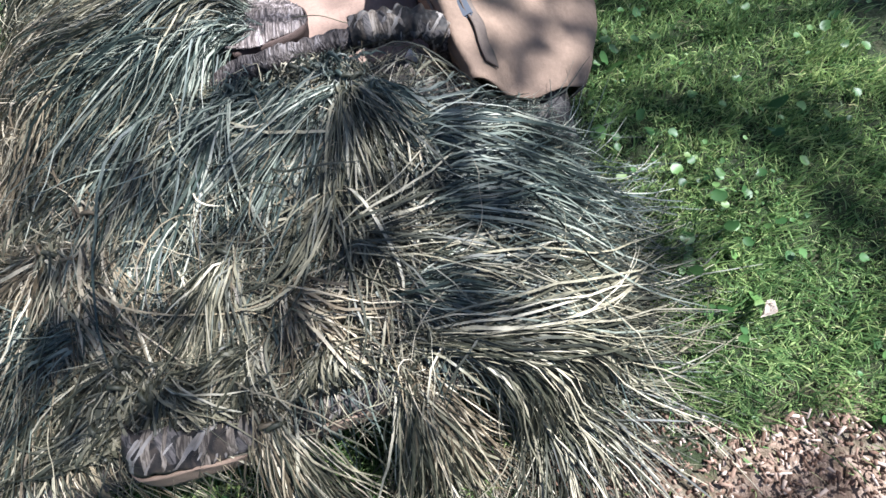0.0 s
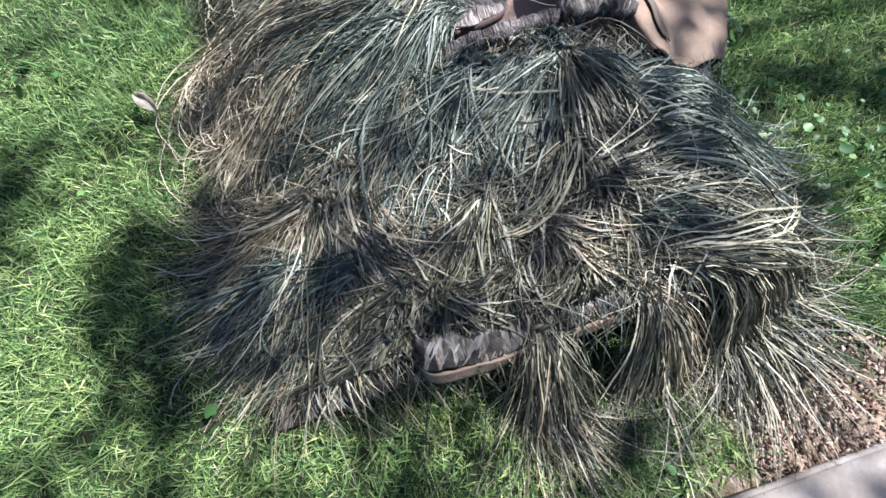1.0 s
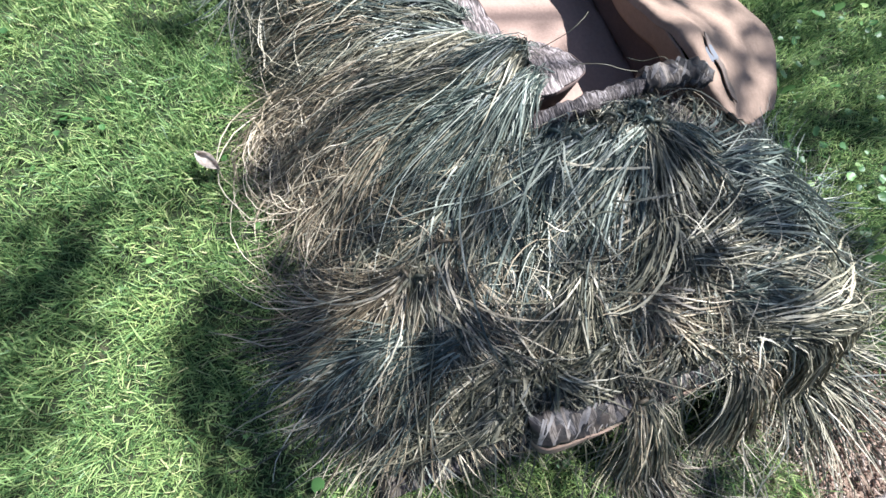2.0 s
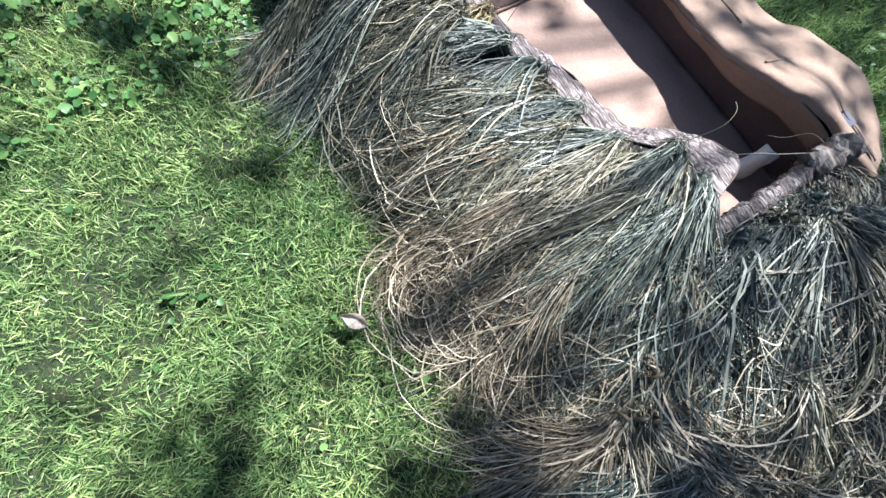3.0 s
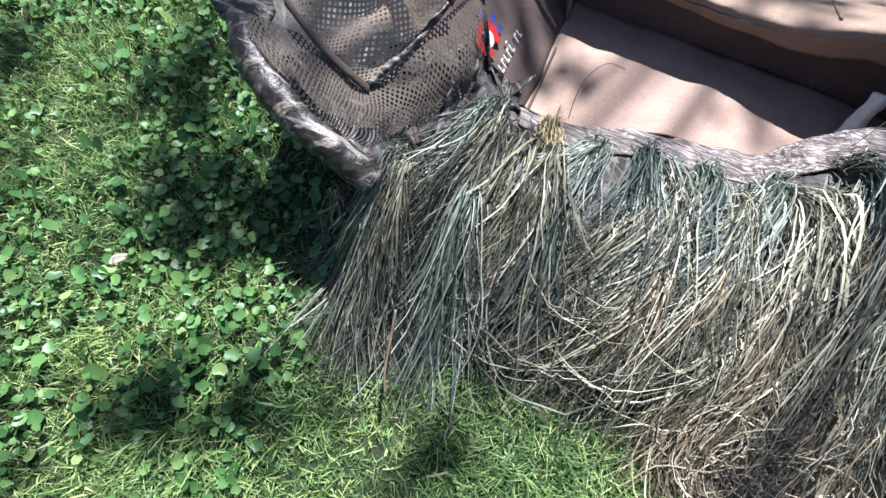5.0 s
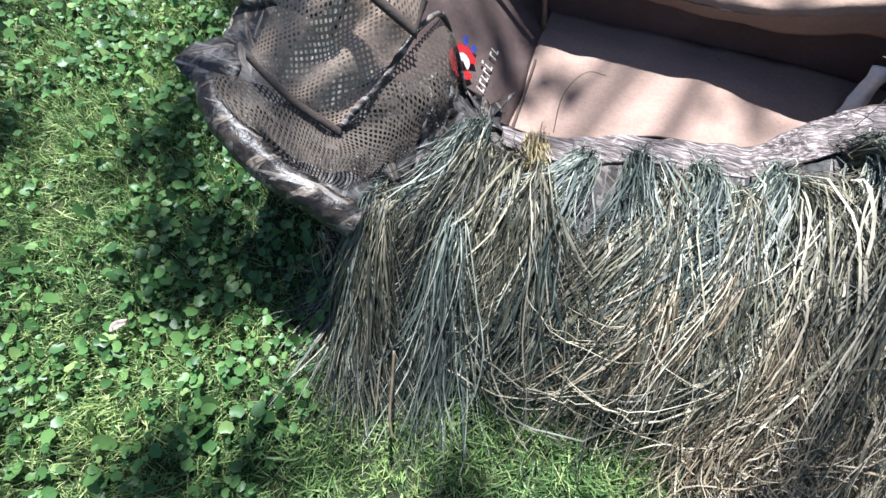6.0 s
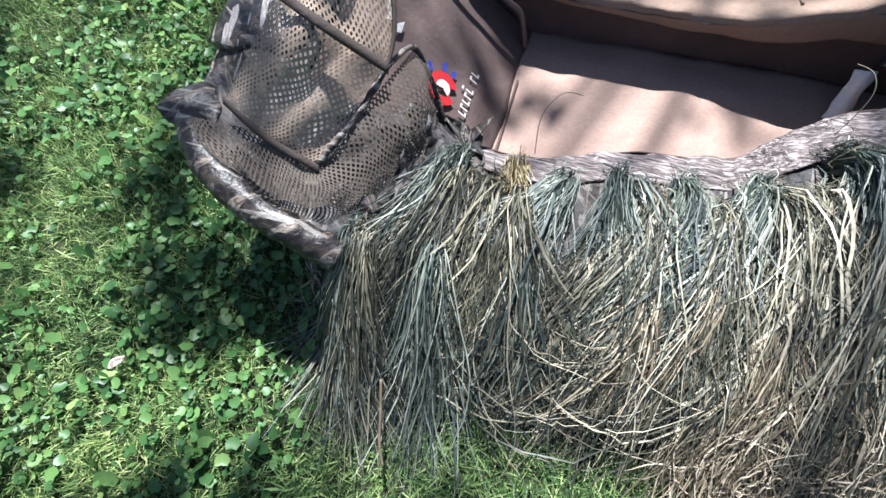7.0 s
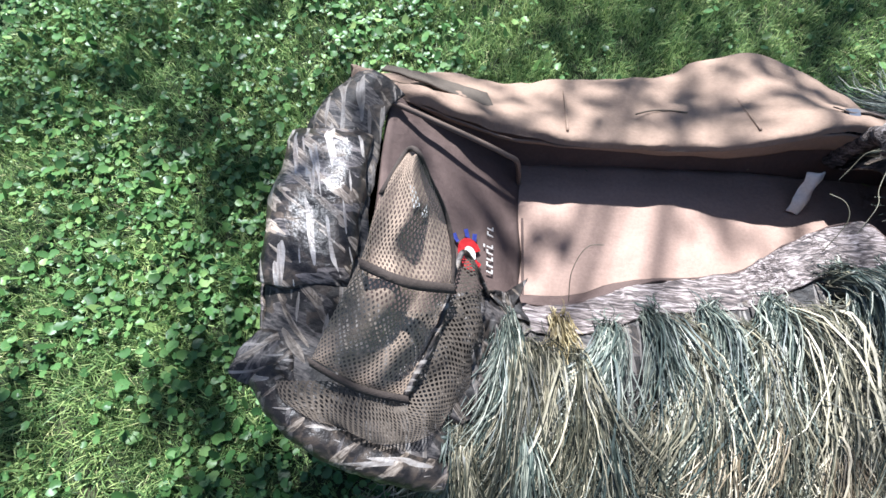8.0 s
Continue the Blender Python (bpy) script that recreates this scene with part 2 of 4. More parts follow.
def ribbons(points, width, twist=None, tip=0.25):
    """Flat ribbons along (n, k, 3) points, as arrays of vertices and quads."""
    n, k, _ = points.shape
    tangent = np.gradient(points, axis=1)
    tangent /= np.linalg.norm(tangent, axis=2, keepdims=True) + 1e-9
    up = np.zeros_like(points)
    ang = rng.uniform(-1.2, 1.2, (n, 1)) if twist is None else twist
    ang = ang + np.linspace(0, 1, k)[None] * rng.normal(0, 0.9, (n, 1))
    side = np.cross(tangent, np.array([0.02, 0.01, 1.0]))
    side /= np.linalg.norm(side, axis=2, keepdims=True) + 1e-9
    up = np.cross(side, tangent)
    side = side * np.cos(ang)[..., None] + up * np.sin(ang)[..., None]
    taper = np.interp(np.linspace(0, 1, k), [0, 0.12, 0.7, 1], [0.7, 1, 0.9, tip])
    w = (width[:, None] * taper[None])[..., None] / 2
    verts = np.stack([points - side * w, points + side * w], axis=2).reshape(-1, 3)
    i = (np.arange(n)[:, None] * k + np.arange(k - 1)[None]) * 2
    faces = np.stack([i, i + 1, i + 3, i + 2], axis=-1).reshape(-1, 4)
    return verts, faces


def cloth(name, fn, nu, nv, material, parent=None, label="", thick=0.004, wrinkle=0.0, freq=9.0, seed=0):
    """A sheet of cloth: fn(u, v) gives its points; it has thickness and soft wrinkles."""
    bm = bmesh.new()
    rows = []
    for j in range(nv + 1):
        row = []
        for i in range(nu + 1):
            p = Vector(fn(i / nu, j / nv))
            if wrinkle:
                q = p * freq + Vector((seed * 7.3, seed * 3.1, 0))
                p = p + noise.noise_vector(q) * wrinkle + noise.noise_vector(q * 2.7) * wrinkle * 0.45
            row.append(bm.verts.new(p))
        rows.append(row)
    for j in range(nv):
        for i in range(nu):
            bm.faces.new((rows[j][i], rows[j][i + 1], rows[j + 1][i + 1], rows[j + 1][i]))
    bm.normal_update()
    if thick:
        bmesh.ops.solidify(bm, geom=bm.faces[:], thickness=thick)
    return part(name, bm, material, parent, label)


def path_at(pts, u):
    """A point on a polyline, u from 0 to 1, rounded by Catmull-Rom."""
    n = len(pts) - 1
    s = min(max(u, 0.0), 1.0) * n
    i = min(int(s), n - 1)
    f = s - i
    p = [Vector(pts[min(max(i + d, 0), n)]) for d in (-1, 0, 1, 2)]
    return 0.5 * (2 * p[1] + (p[2] - p[0]) * f + (2 * p[0] - 5 * p[1] + 4 * p[2] - p[3]) * f * f + (3 * p[1] - p[0] - 3 * p[2] + p[3]) * f ** 3)


def loft(*paths):
    """fn(u, v) over several polylines, u along and v across."""
    def fn(u, v):
        return path_at([path_at(p, u) for p in paths], v)
    return fn


def tube(name, pts, radius, material, parent=None, label="", sides=10, steps=24, lump=0.0):
    bm = bmesh.new()
    rings = []
    for s in range(steps + 1):
        c = path_at(pts, s / steps)
        d = (path_at(pts, min(1, s / steps + 0.02)) - path_at(pts, max(0, s / steps - 0.02))).normalized()
        a = d.cross(Vector((0.13, 0.21, 1))).normalized()
        b = d.cross(a)
        ring = []
        for k in range(sides):
            w = 2 * math.pi * k / sides
            r = radius * (1 + lump * noise.noise(c * 60 + Vector((k * 0.7, 0, 0))))
            ring.append(bm.verts.new(c + (a * math.cos(w) + b * math.sin(w)) * r))
        rings.append(ring)
    for s in range(steps):
        for k in range(sides):
            bm.faces.new((rings[s][k], rings[s][(k + 1) % sides], rings[s + 1][(k + 1) % sides], rings[s + 1][k]))
    bm.faces.new(rings[0][::-1])
    bm.faces.new(rings[-1])
    bm.normal_update()
    return part(name, bm, material, parent, label)


def net(name, fn, nu, nv, material, parent, label="", hole=0.62):
    """An open net: square holes set on the diagonal, in a sheet given by fn(u, v)."""
    bm = bmesh.new()
    cache = {}

    def at(u, v):
        key = (round(u, 5), round(v, 5))
        if key not in cache:
            cache[key] = bm.verts.new(fn(u, v))
        return cache[key]

    # cells stand on their corners: a lattice turned by 45 degrees
    def clip01(w):
        return min(1.0, max(0.0, w))

    for a in range(-nv, nu + nv):
        for b in range(0, nu + nv):
            cu, cv = (a + b + 1) / 2 / nu, (b - a) / 2 / nv
            if not (0 <= cu <= 1 and 0 <= cv <= 1):
                continue
            hu, hv = 0.5 / nu, 0.5 / nv
            ring = [(-1, 0), (-.5, -.5), (0, -1), (.5, -.5), (1, 0), (.5, .5), (0, 1), (-.5, .5)]
            outer = [at(clip01(cu + p * hu), clip01(cv + q * hv)) for p, q in ring]
            if len(set(outer)) < 8:
                continue
            rnd = [(p * hole, q * hole) if abs(p) != 0.5 else (p * hole * 1.2, q * hole * 1.2) for p, q in ring]
            inner = [bm.verts.new(fn(clip01(cu + p * hu), clip01(cv + q * hv))) for p, q in rnd]
            for k in range(8):
                m = (k + 1) % 8
                bm.faces.new((outer[k], outer[m], inner[m], inner[k]))
    bm.normal_update()
    return part(name, bm, material, parent, label)


# ---- ground ----
def make_ground():
    bm = bmesh.new()
    xs = [-400, -60, -12] + [-4 + 0.1 * i for i in range(81)] + [12, 60, 400]
    grid = [[bm.verts.new((x, y, 0.012 * noise.noise(Vector((x * 1.7, y * 1.7, 0))) - 0.006 if abs(x) < 5 and abs(y) < 5 else -0.006)) for x in xs] for y in xs]
    for j in range(len(xs) - 1):
        for i in range(len(xs) - 1):
            bm.faces.new((grid[j][i], grid[j][i + 1], grid[j + 1][i + 1], grid[j + 1][i]))
    ob = part("ground", bm, SOIL)
    tagged(ob, "lawn soil under short green grass, bare and brown beside the slab", "ground", kind="structure")


make_ground()


def bare_soil(x, y):
    """Where the lawn gives way to bare soil and chips."""
    return (x > 1.26 + 0.14 * np.clip((y - 0.4) / 0.4, 0, 1) + 0.05 * np.sin(y * 7) + 0.03 * np.sin(y * 17 + 1)) & (y > 0.26 + 0.06 * np.sin(x * 9))


def patchy(x, y, s, seed):
    return np.sin(x * s + seed) * np.sin(y * s * 1.13 + seed * 2.1) + 0.6 * np.sin(x * s * 2.3 + y * s * 1.7 + seed) + 0.5 * np.sin(x * s * 4.1 - y * s * 3.7 + seed * 3)


def make_lawn():
    n = 520000
    # more blades where the path passes close by
    far = n // 6
    x = np.concatenate([rng.normal(-0.3, 1.9, far), rng.uniform(-2.5, 1.75, n - far)])
    y = np.concatenate([rng.normal(0.0, 1.7, far), rng.uniform(-2.0, 1.6, n - far)])
    keep = ~((x > -0.95) & (x < 1.05) & (y > -0.42) & (y < 0.42)) & ~(bare_soil(x, y) & (rng.random(n) < 0.985)) & ~((x > 1.56) & (y > 0.0) & (y < 3))
    keep &= patchy(x, y, 19.0, 4) + rng.normal(0, 0.9, n) > -1.1
    x, y = x[keep], y[keep]
    n = len(x)
    tall = np.clip(0.037 + 0.009 * patchy(x, y, 3.1, 2) + 0.007 * patchy(x, y, 17.0, 7) + rng.normal(0, 0.011, n), 0.010, 0.085)
    # blades of one clump lean the same way
    yaw = 2.4 * patchy(x, y, 9.0, 1) + rng.normal(0, 1.7, n)
    lean = np.abs(rng.normal(0.66, 0.42, n))
    s = np.linspace(0, 1, 3)[None]
    bend = lean[:, None] * (0.35 + 0.9 * s)
    dz = np.cumsum(np.cos(bend) * np.r_[0, 1, 1][None], axis=1) / 2
    dr = np.cumsum(np.sin(bend) * np.r_[0, 1, 1][None], axis=1) / 2
    pts = np.stack([x[:, None] + dr * np.cos(yaw)[:, None] * tall[:, None] * 1.3, y[:, None] + dr * np.sin(yaw)[:, None] * tall[:, None] * 1.3,
                    dz * tall[:, None] - 0.008], axis=-1)
    v, f = ribbons(pts, np.clip(0.0027 * np.exp(rng.normal(0, 0.4, n)), 0.0011, 0.007), rng.uniform(-0.8, 0.8, (n, 1)), tip=0.12)
    ob = link_part("grass", arrays_to_mesh("grass", v, f), GRASS)
    tagged(ob, "short dense green lawn grass with pale dry blades", "grass", kind="stuff")


def leaf_sheet(name, n, xr, yr, keep_fn, size, height, material, label, category):
    x, y = rng.uniform(*xr, n), rng.uniform(*yr, n)
    k = keep_fn(x, y)
    x, y = x[k], y[k]
    n = len(x)
    r = np.clip(rng.normal(size, size * 0.42, n), size * 0.35, size * 2.1)
    yaw = rng.uniform(0, 2 * np.pi, n)
    tilt, tdir = np.clip(np.abs(rng.normal(0, 0.5, n)), 0, 1.1), rng.uniform(0, 2 * np.pi, n)
    ang = np.linspace(0, 2 * np.pi, 9)[:-1]
    rad = np.array([0.55, 0.95, 1.05, 1.0, 1.02, 1.0, 1.05, 0.95])
    lx = np.concatenate([[0.0], np.cos(ang) * rad])[None] * r[:, None]
    ly = np.concatenate([[0.0], np.sin(ang) * rad * 0.95])[None] * r[:, None]
    lz = np.concatenate([[-0.12], 0.10 * np.cos(2 * ang) + 0.08])[None] * r[:, None]
    px = lx * np.cos(yaw)[:, None] - ly * np.sin(yaw)[:, None]
    py = lx * np.sin(yaw)[:, None] + ly * np.cos(yaw)[:, None]
    pz = lz + (px * np.cos(tdir)[:, None] + py * np.sin(tdir)[:, None]) * np.tan(tilt)[:, None]
    z = np.clip(rng.normal(height, height * 0.35, n), 0.008, 0.08)
    v = np.stack([px + x[:, None], py + y[:, None], pz + z[:, None]], axis=-1).reshape(-1, 3)
    i = np.arange(n)[:, None, None] * 9
    tri = np.array([[0, 1 + a, 1 + (a + 1) % 8] for a in range(8)])[None]
    ob = link_part(name, arrays_to_mesh(name, v, (i + tri).reshape(-1, 3)), material)
    tagged(ob, label, category, kind="stuff")


make_lawn()


def weeds_here(x, y):
    m = patchy(x, y, 4.0, 5) * np.where(x < -0.75, 1.0, 0.35) + rng.normal(0, 0.6, len(x))
    side = np.where(x < -0.75, 0.75, np.where(y > 0.5, -0.6, -1.3))
    return (m + side > 0.2) & ~((x > -1.05) & (x < 1.2) & (y > -0.5) & (y < 0.75)) & ~bare_soil(x, y)


leaf_sheet("clover", 52000, (-3.0, 2.4), (-2.0, 2.2), weeds_here, 0.0102, 0.028, LEAF, "low green clover and ground ivy leaves in the lawn", "weeds")


def make_chips():
    n = 8500
    x, y = rng.uniform(1.1, 1.62, n), rng.uniform(0.1, 2.2, n)
    k = bare_soil(x, y)
    x, y = x[k], y[k]
    n = len(x)
    L, W = rng.gamma(1.6, 0.006, n) + 0.003, rng.uniform(0.002, 0.008, n)
    yaw = rng.uniform(0, np.pi * 2, n)
    base = np.array([[-1, -1, 0], [1, -0.7, 0], [1, 0.8, 0], [-1, 1, 0], [-0.9, -0.8, 1], [0.9, -0.6, 1], [0.9, 0.7, 1], [-0.9, 0.8, 1]], float)
    sx, sy = base[None, :, 0] * L[:, None] / 2, base[None, :, 1] * W[:, None] / 2
    px = sx * np.cos(yaw)[:, None] - sy * np.sin(yaw)[:, None] + x[:, None]
    py = sx * np.sin(yaw)[:, None] + sy * np.cos(yaw)[:, None] + y[:, None]
    z0 = rng.uniform(-0.006, 0.012, n)
    pz = z0[:, None] + base[None, :, 2] * rng.uniform(0.002, 0.006, (n, 1)) + sx * rng.normal(0, 0.25, (n, 1))
    q = np.array([[0, 1, 5, 4], [1, 2, 6, 5], [2, 3, 7, 6], [3, 0, 4, 7], [4, 5, 6, 7]])[None]
    f = (np.arange(n)[:, None, None] * 8 + q).reshape(-1, 4)
    ob = link_part("wood_chips", arrays_to_mesh("wood_chips", np.stack([px, py, pz], -1).reshape(-1, 3), f), CHIP)
    tagged(ob, "brown bark chips and dry leaf bits on bare soil", "wood chips", kind="stuff")


make_chips()


def make_slab():
    bm = bmesh.new()
    bmesh.ops.create_cube(bm, size=1.0, matrix=Matrix.Translation((1.85, 0.95, 0.005)) @ Matrix.Diagonal((0.52, 1.5, 0.06, 1)))
    bmesh.ops.bevel(bm, geom=bm.edges[:], offset=0.009, segments=3, affect="EDGES")
    bmesh.ops.subdivide_edges(bm, edges=[e for e in bm.edges if e.calc_length() > 0.3], cuts=14, use_grid_fill=True)
    for v in bm.verts:
        v.co += noise.noise_vector(v.co * 8) * 0.004
    ob = part("paving_slab", bm, SLAB)
    tagged(ob, "weathered pale concrete slab lying beside bare soil", "slab")


make_slab()

# ---- layout blind ----
blind = tagged(new("layout_blind"), "low camouflage hunting blind thatched with olive raffia on grass", "hunting blind")


def thatch_height(x, y):
    """Height of the padded cover on which the raffia lies."""
    near = np.interp(y, [-0.86, -0.78, -0.70, -0.58, -0.42, -0.22, -0.10, -0.03, 0.02], [0.0, 0.02, 0.07, 0.15, 0.205, 0.175, 0.14, 0.12, 0.03])
    flap = np.interp(y, [-0.86, -0.76, -0.68, -0.55, -0.42, -0.22, -0.10, 0.0, 0.07, 0.12], [0.0, 0.03, 0.10, 0.19, 0.235, 0.275, 0.288, 0.27, 0.25, 0.1])
    g = np.clip((x - 0.06) / 0.14, 0, 1)
    near = near * (1 - g) + flap * g
    foot = np.interp(y, [-0.86, -0.72, -0.60, -0.45, -0.20, 0.10, 0.28, 0.46, 0.60, 0.72, 0.80], [0.0, 0.05, 0.11, 0.165, 0.22, 0.275, 0.27, 0.225, 0.12, 0.03, 0.0])
    foot = foot * np.interp(x, [0.40, 0.60, 0.9, 1.12, 1.17, 1.22], [1.06, 1.0, 0.93, 0.80, 0.74, 0.0])
    head = np.interp(y, [-0.88, -0.74, -0.60, -0.50, -0.35, -0.15], [0.0, 0.08, 0.20, 0.27, 0.23, 0.15])
    # the foot end leaves room for the open door at its far corner
    b = np.clip((x - 0.30 - 0.17 * np.clip((y - 0.30) / 0.16, 0, 1)) / 0.16, 0, 1)
    b = b * b * (3 - 2 * b)
    h = np.clip((-0.48 - x) / 0.14, 0, 1)
    z = near * (1 - h) + head * h
    z = z * (x > -0.74)
    return z * (1 - b) + foot * b


def build_floor():
    cloth("floor_panel", lambda u, v: (-0.56 + 1.55 * u, -0.16 + 0.58 * v, 0.022 + 0.03 * max(0, 0.12 - v)), 60, 24, FLOOR, blind, "brown fabric floor, partly sunlit", 0.006, 0.006, 7, 1)
    far = loft([(-0.99, 0.36, 0.375), (-0.80, 0.385, 0.24), (-0.58, 0.405, 0.02), (-0.1, 0.415, 0.02), (0.30, 0.41, 0.02), (1.0, 0.36, 0.02)],
               [(-1.0, 0.375, 0.385), (-0.81, 0.40, 0.28), (-0.62, 0.42, 0.13), (-0.1, 0.43, 0.13), (0.35, 0.42, 0.13), (1.02, 0.36, 0.10)],
               [(-1.01, 0.39, 0.40), (-0.82, 0.405, 0.315), (-0.66, 0.42, 0.22), (-0.1, 0.43, 0.17), (0.40, 0.42, 0.22), (1.02, 0.36, 0.18)])
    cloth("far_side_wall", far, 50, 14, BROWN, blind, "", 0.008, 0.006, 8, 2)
    outer = loft([(-0.66, 0.445, 0.21), (-0.1, 0.455, 0.165), (0.40, 0.445, 0.22)], [(-0.7, 0.47, 0.12), (-0.1, 0.47, 0.12), (0.42, 0.47, 0.12)], [(-0.7, 0.50, 0.0), (-0.1, 0.50, 0.0), (0.42, 0.50, 0.0)])
    cloth("far_outer_wall", outer, 40, 10, CAMO, blind, "", 0.004, 0.008, 8, 3)


def build_near_side():
    rim = [(-0.63, -0.14, 0.185), (-0.56, -0.115, 0.125), (-0.40, -0.105, 0.115), (-0.2, -0.03, 0.11), (0.0, 0.0, 0.115), (0.08, 0.02, 0.14), (0.16, 0.075, 0.20), (0.29, 0.11, 0.265), (0.345, 0.06, 0.28), (0.37, -0.06, 0.29)]
    low = [(-0.61, -0.09, 0.08), (-0.56, -0.06, 0.03), (-0.4, -0.05, 0.03), (-0.2, 0.01, 0.03), (0.0, 0.03, 0.03), (0.08, 0.04, 0.04), (0.16, 0.06, 0.06), (0.27, 0.07, 0.10), (0.33, 0.03, 0.12), (0.36, -0.07, 0.14)]
    over = [(-0.655, -0.28, 0.235), (-0.57, -0.20, 0.17), (-0.40, -0.20, 0.15), (-0.2, -0.13, 0.145), (0.0, -0.11, 0.15), (0.08, -0.09, 0.18), (0.16, -0.05, 0.235), (0.26, -0.03, 0.27), (0.31, -0.08, 0.285), (0.34, -0.14, 0.27)]
    out = [(-0.69, -0.47, 0.26), (-0.58, -0.44, 0.17), (-0.40, -0.44, 0.16), (-0.2, -0.44, 0.165), (0.0, -0.44, 0.17), (0.08, -0.44, 0.18), (0.16, -0.42, 0.20), (0.25, -0.42, 0.21), (0.31, -0.42, 0.21), (0.36, -0.42, 0.2)]
    base = [(x, -0.62, 0.0) for x, _, _ in out]
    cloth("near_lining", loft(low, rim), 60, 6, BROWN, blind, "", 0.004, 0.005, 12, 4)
    cloth("near_rim_cloth", loft(rim, over), 110, 14, CAMO_B, blind, "pale ruched camouflage cloth folded over the side", 0.006, 0.010, 16, 5)
    bunch = loft([(-0.70, -0.15, 0.30), (-0.63, -0.115, 0.205), (-0.555, -0.095, 0.14)], [(-0.70, -0.30, 0.305), (-0.62, -0.26, 0.232), (-0.54, -0.23, 0.18)], [(-0.72, -0.44, 0.305), (-0.63, -0.42, 0.265), (-0.54, -0.39, 0.20)])
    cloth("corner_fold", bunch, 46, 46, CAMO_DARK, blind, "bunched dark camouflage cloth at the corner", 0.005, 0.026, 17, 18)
    tucked = [(x, y + 0.02, z - 0.012) for x, y, z in over]
    # the dark cloth colour paints the shade seen in gaps between strands
    cloth("near_door_cover", loft(tucked, out, base), 80, 30, CAMO_DARK, blind, "camouflage cloth under the raffia, darkened to paint in shade", 0.006, 0.010, 11, 5)


def build_foot():
    def fn(u, v):
        x, y = 0.43 + 0.73 * u, -0.74 + 1.44 * v
        return (x, y, float(thatch_height(np.array(x), np.array(y))) * 0.94 - 0.006)
    cloth("foot_cover", fn, 40, 60, CAMO, blind, "", 0.006, 0.006, 10, 6)
    # stiff tan hem of the foot end, with the camouflage turned over it
    hem = [(1.13, -0.365, 0.19), (1.16, -0.335, 0.195), (1.165, -0.20, 0.19), (1.155, -0.05, 0.195), (1.15, 0.08, 0.20), (1.14, 0.2, 0.205), (1.10, 0.34, 0.2)]
    low = [(x + 0.012, y, z - 0.045) for x, y, z in hem]
    cloth("foot_hem", loft(hem, low), 40, 5, TAN, blind, "tan folded hem", 0.006, 0.005, 14, 7)
    inner = [(x - 0.075, y, z + 0.012) for x, y, z in hem]
    mid = [(x - 0.035, y, z + 0.018) for x, y, z in hem]
    cloth("foot_edge_cloth", loft(inner, mid, hem), 50, 8, CAMO, blind, "", 0.005, 0.014, 16, 8)
    cloth("foot_end_wall", loft(low, [(1.10, y, 0.0) for _, y, _ in hem]), 24, 6, CAMO, blind, "", 0.004, 0.006, 9, 9)


def build_bar():
    pts = [(0.41, 0.405, 0.12), (0.415, 0.40, 0.22), (0.42, 0.365, 0.295), (0.43, 0.22, 0.315), (0.435, 0.08, 0.31), (0.435, -0.06, 0.29), (0.44, -0.16, 0.21)]
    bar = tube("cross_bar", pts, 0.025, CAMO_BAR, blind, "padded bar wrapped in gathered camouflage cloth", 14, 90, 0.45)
    tube("bar_end_wrap", [(0.425, 0.20, 0.322), (0.43, 0.28, 0.328), (0.435, 0.345, 0.318), (0.44, 0.385, 0.285)], 0.031, CAMO, blind, "camouflage cloth bunched at the bar end", 16, 60, 0.5)
    return bar


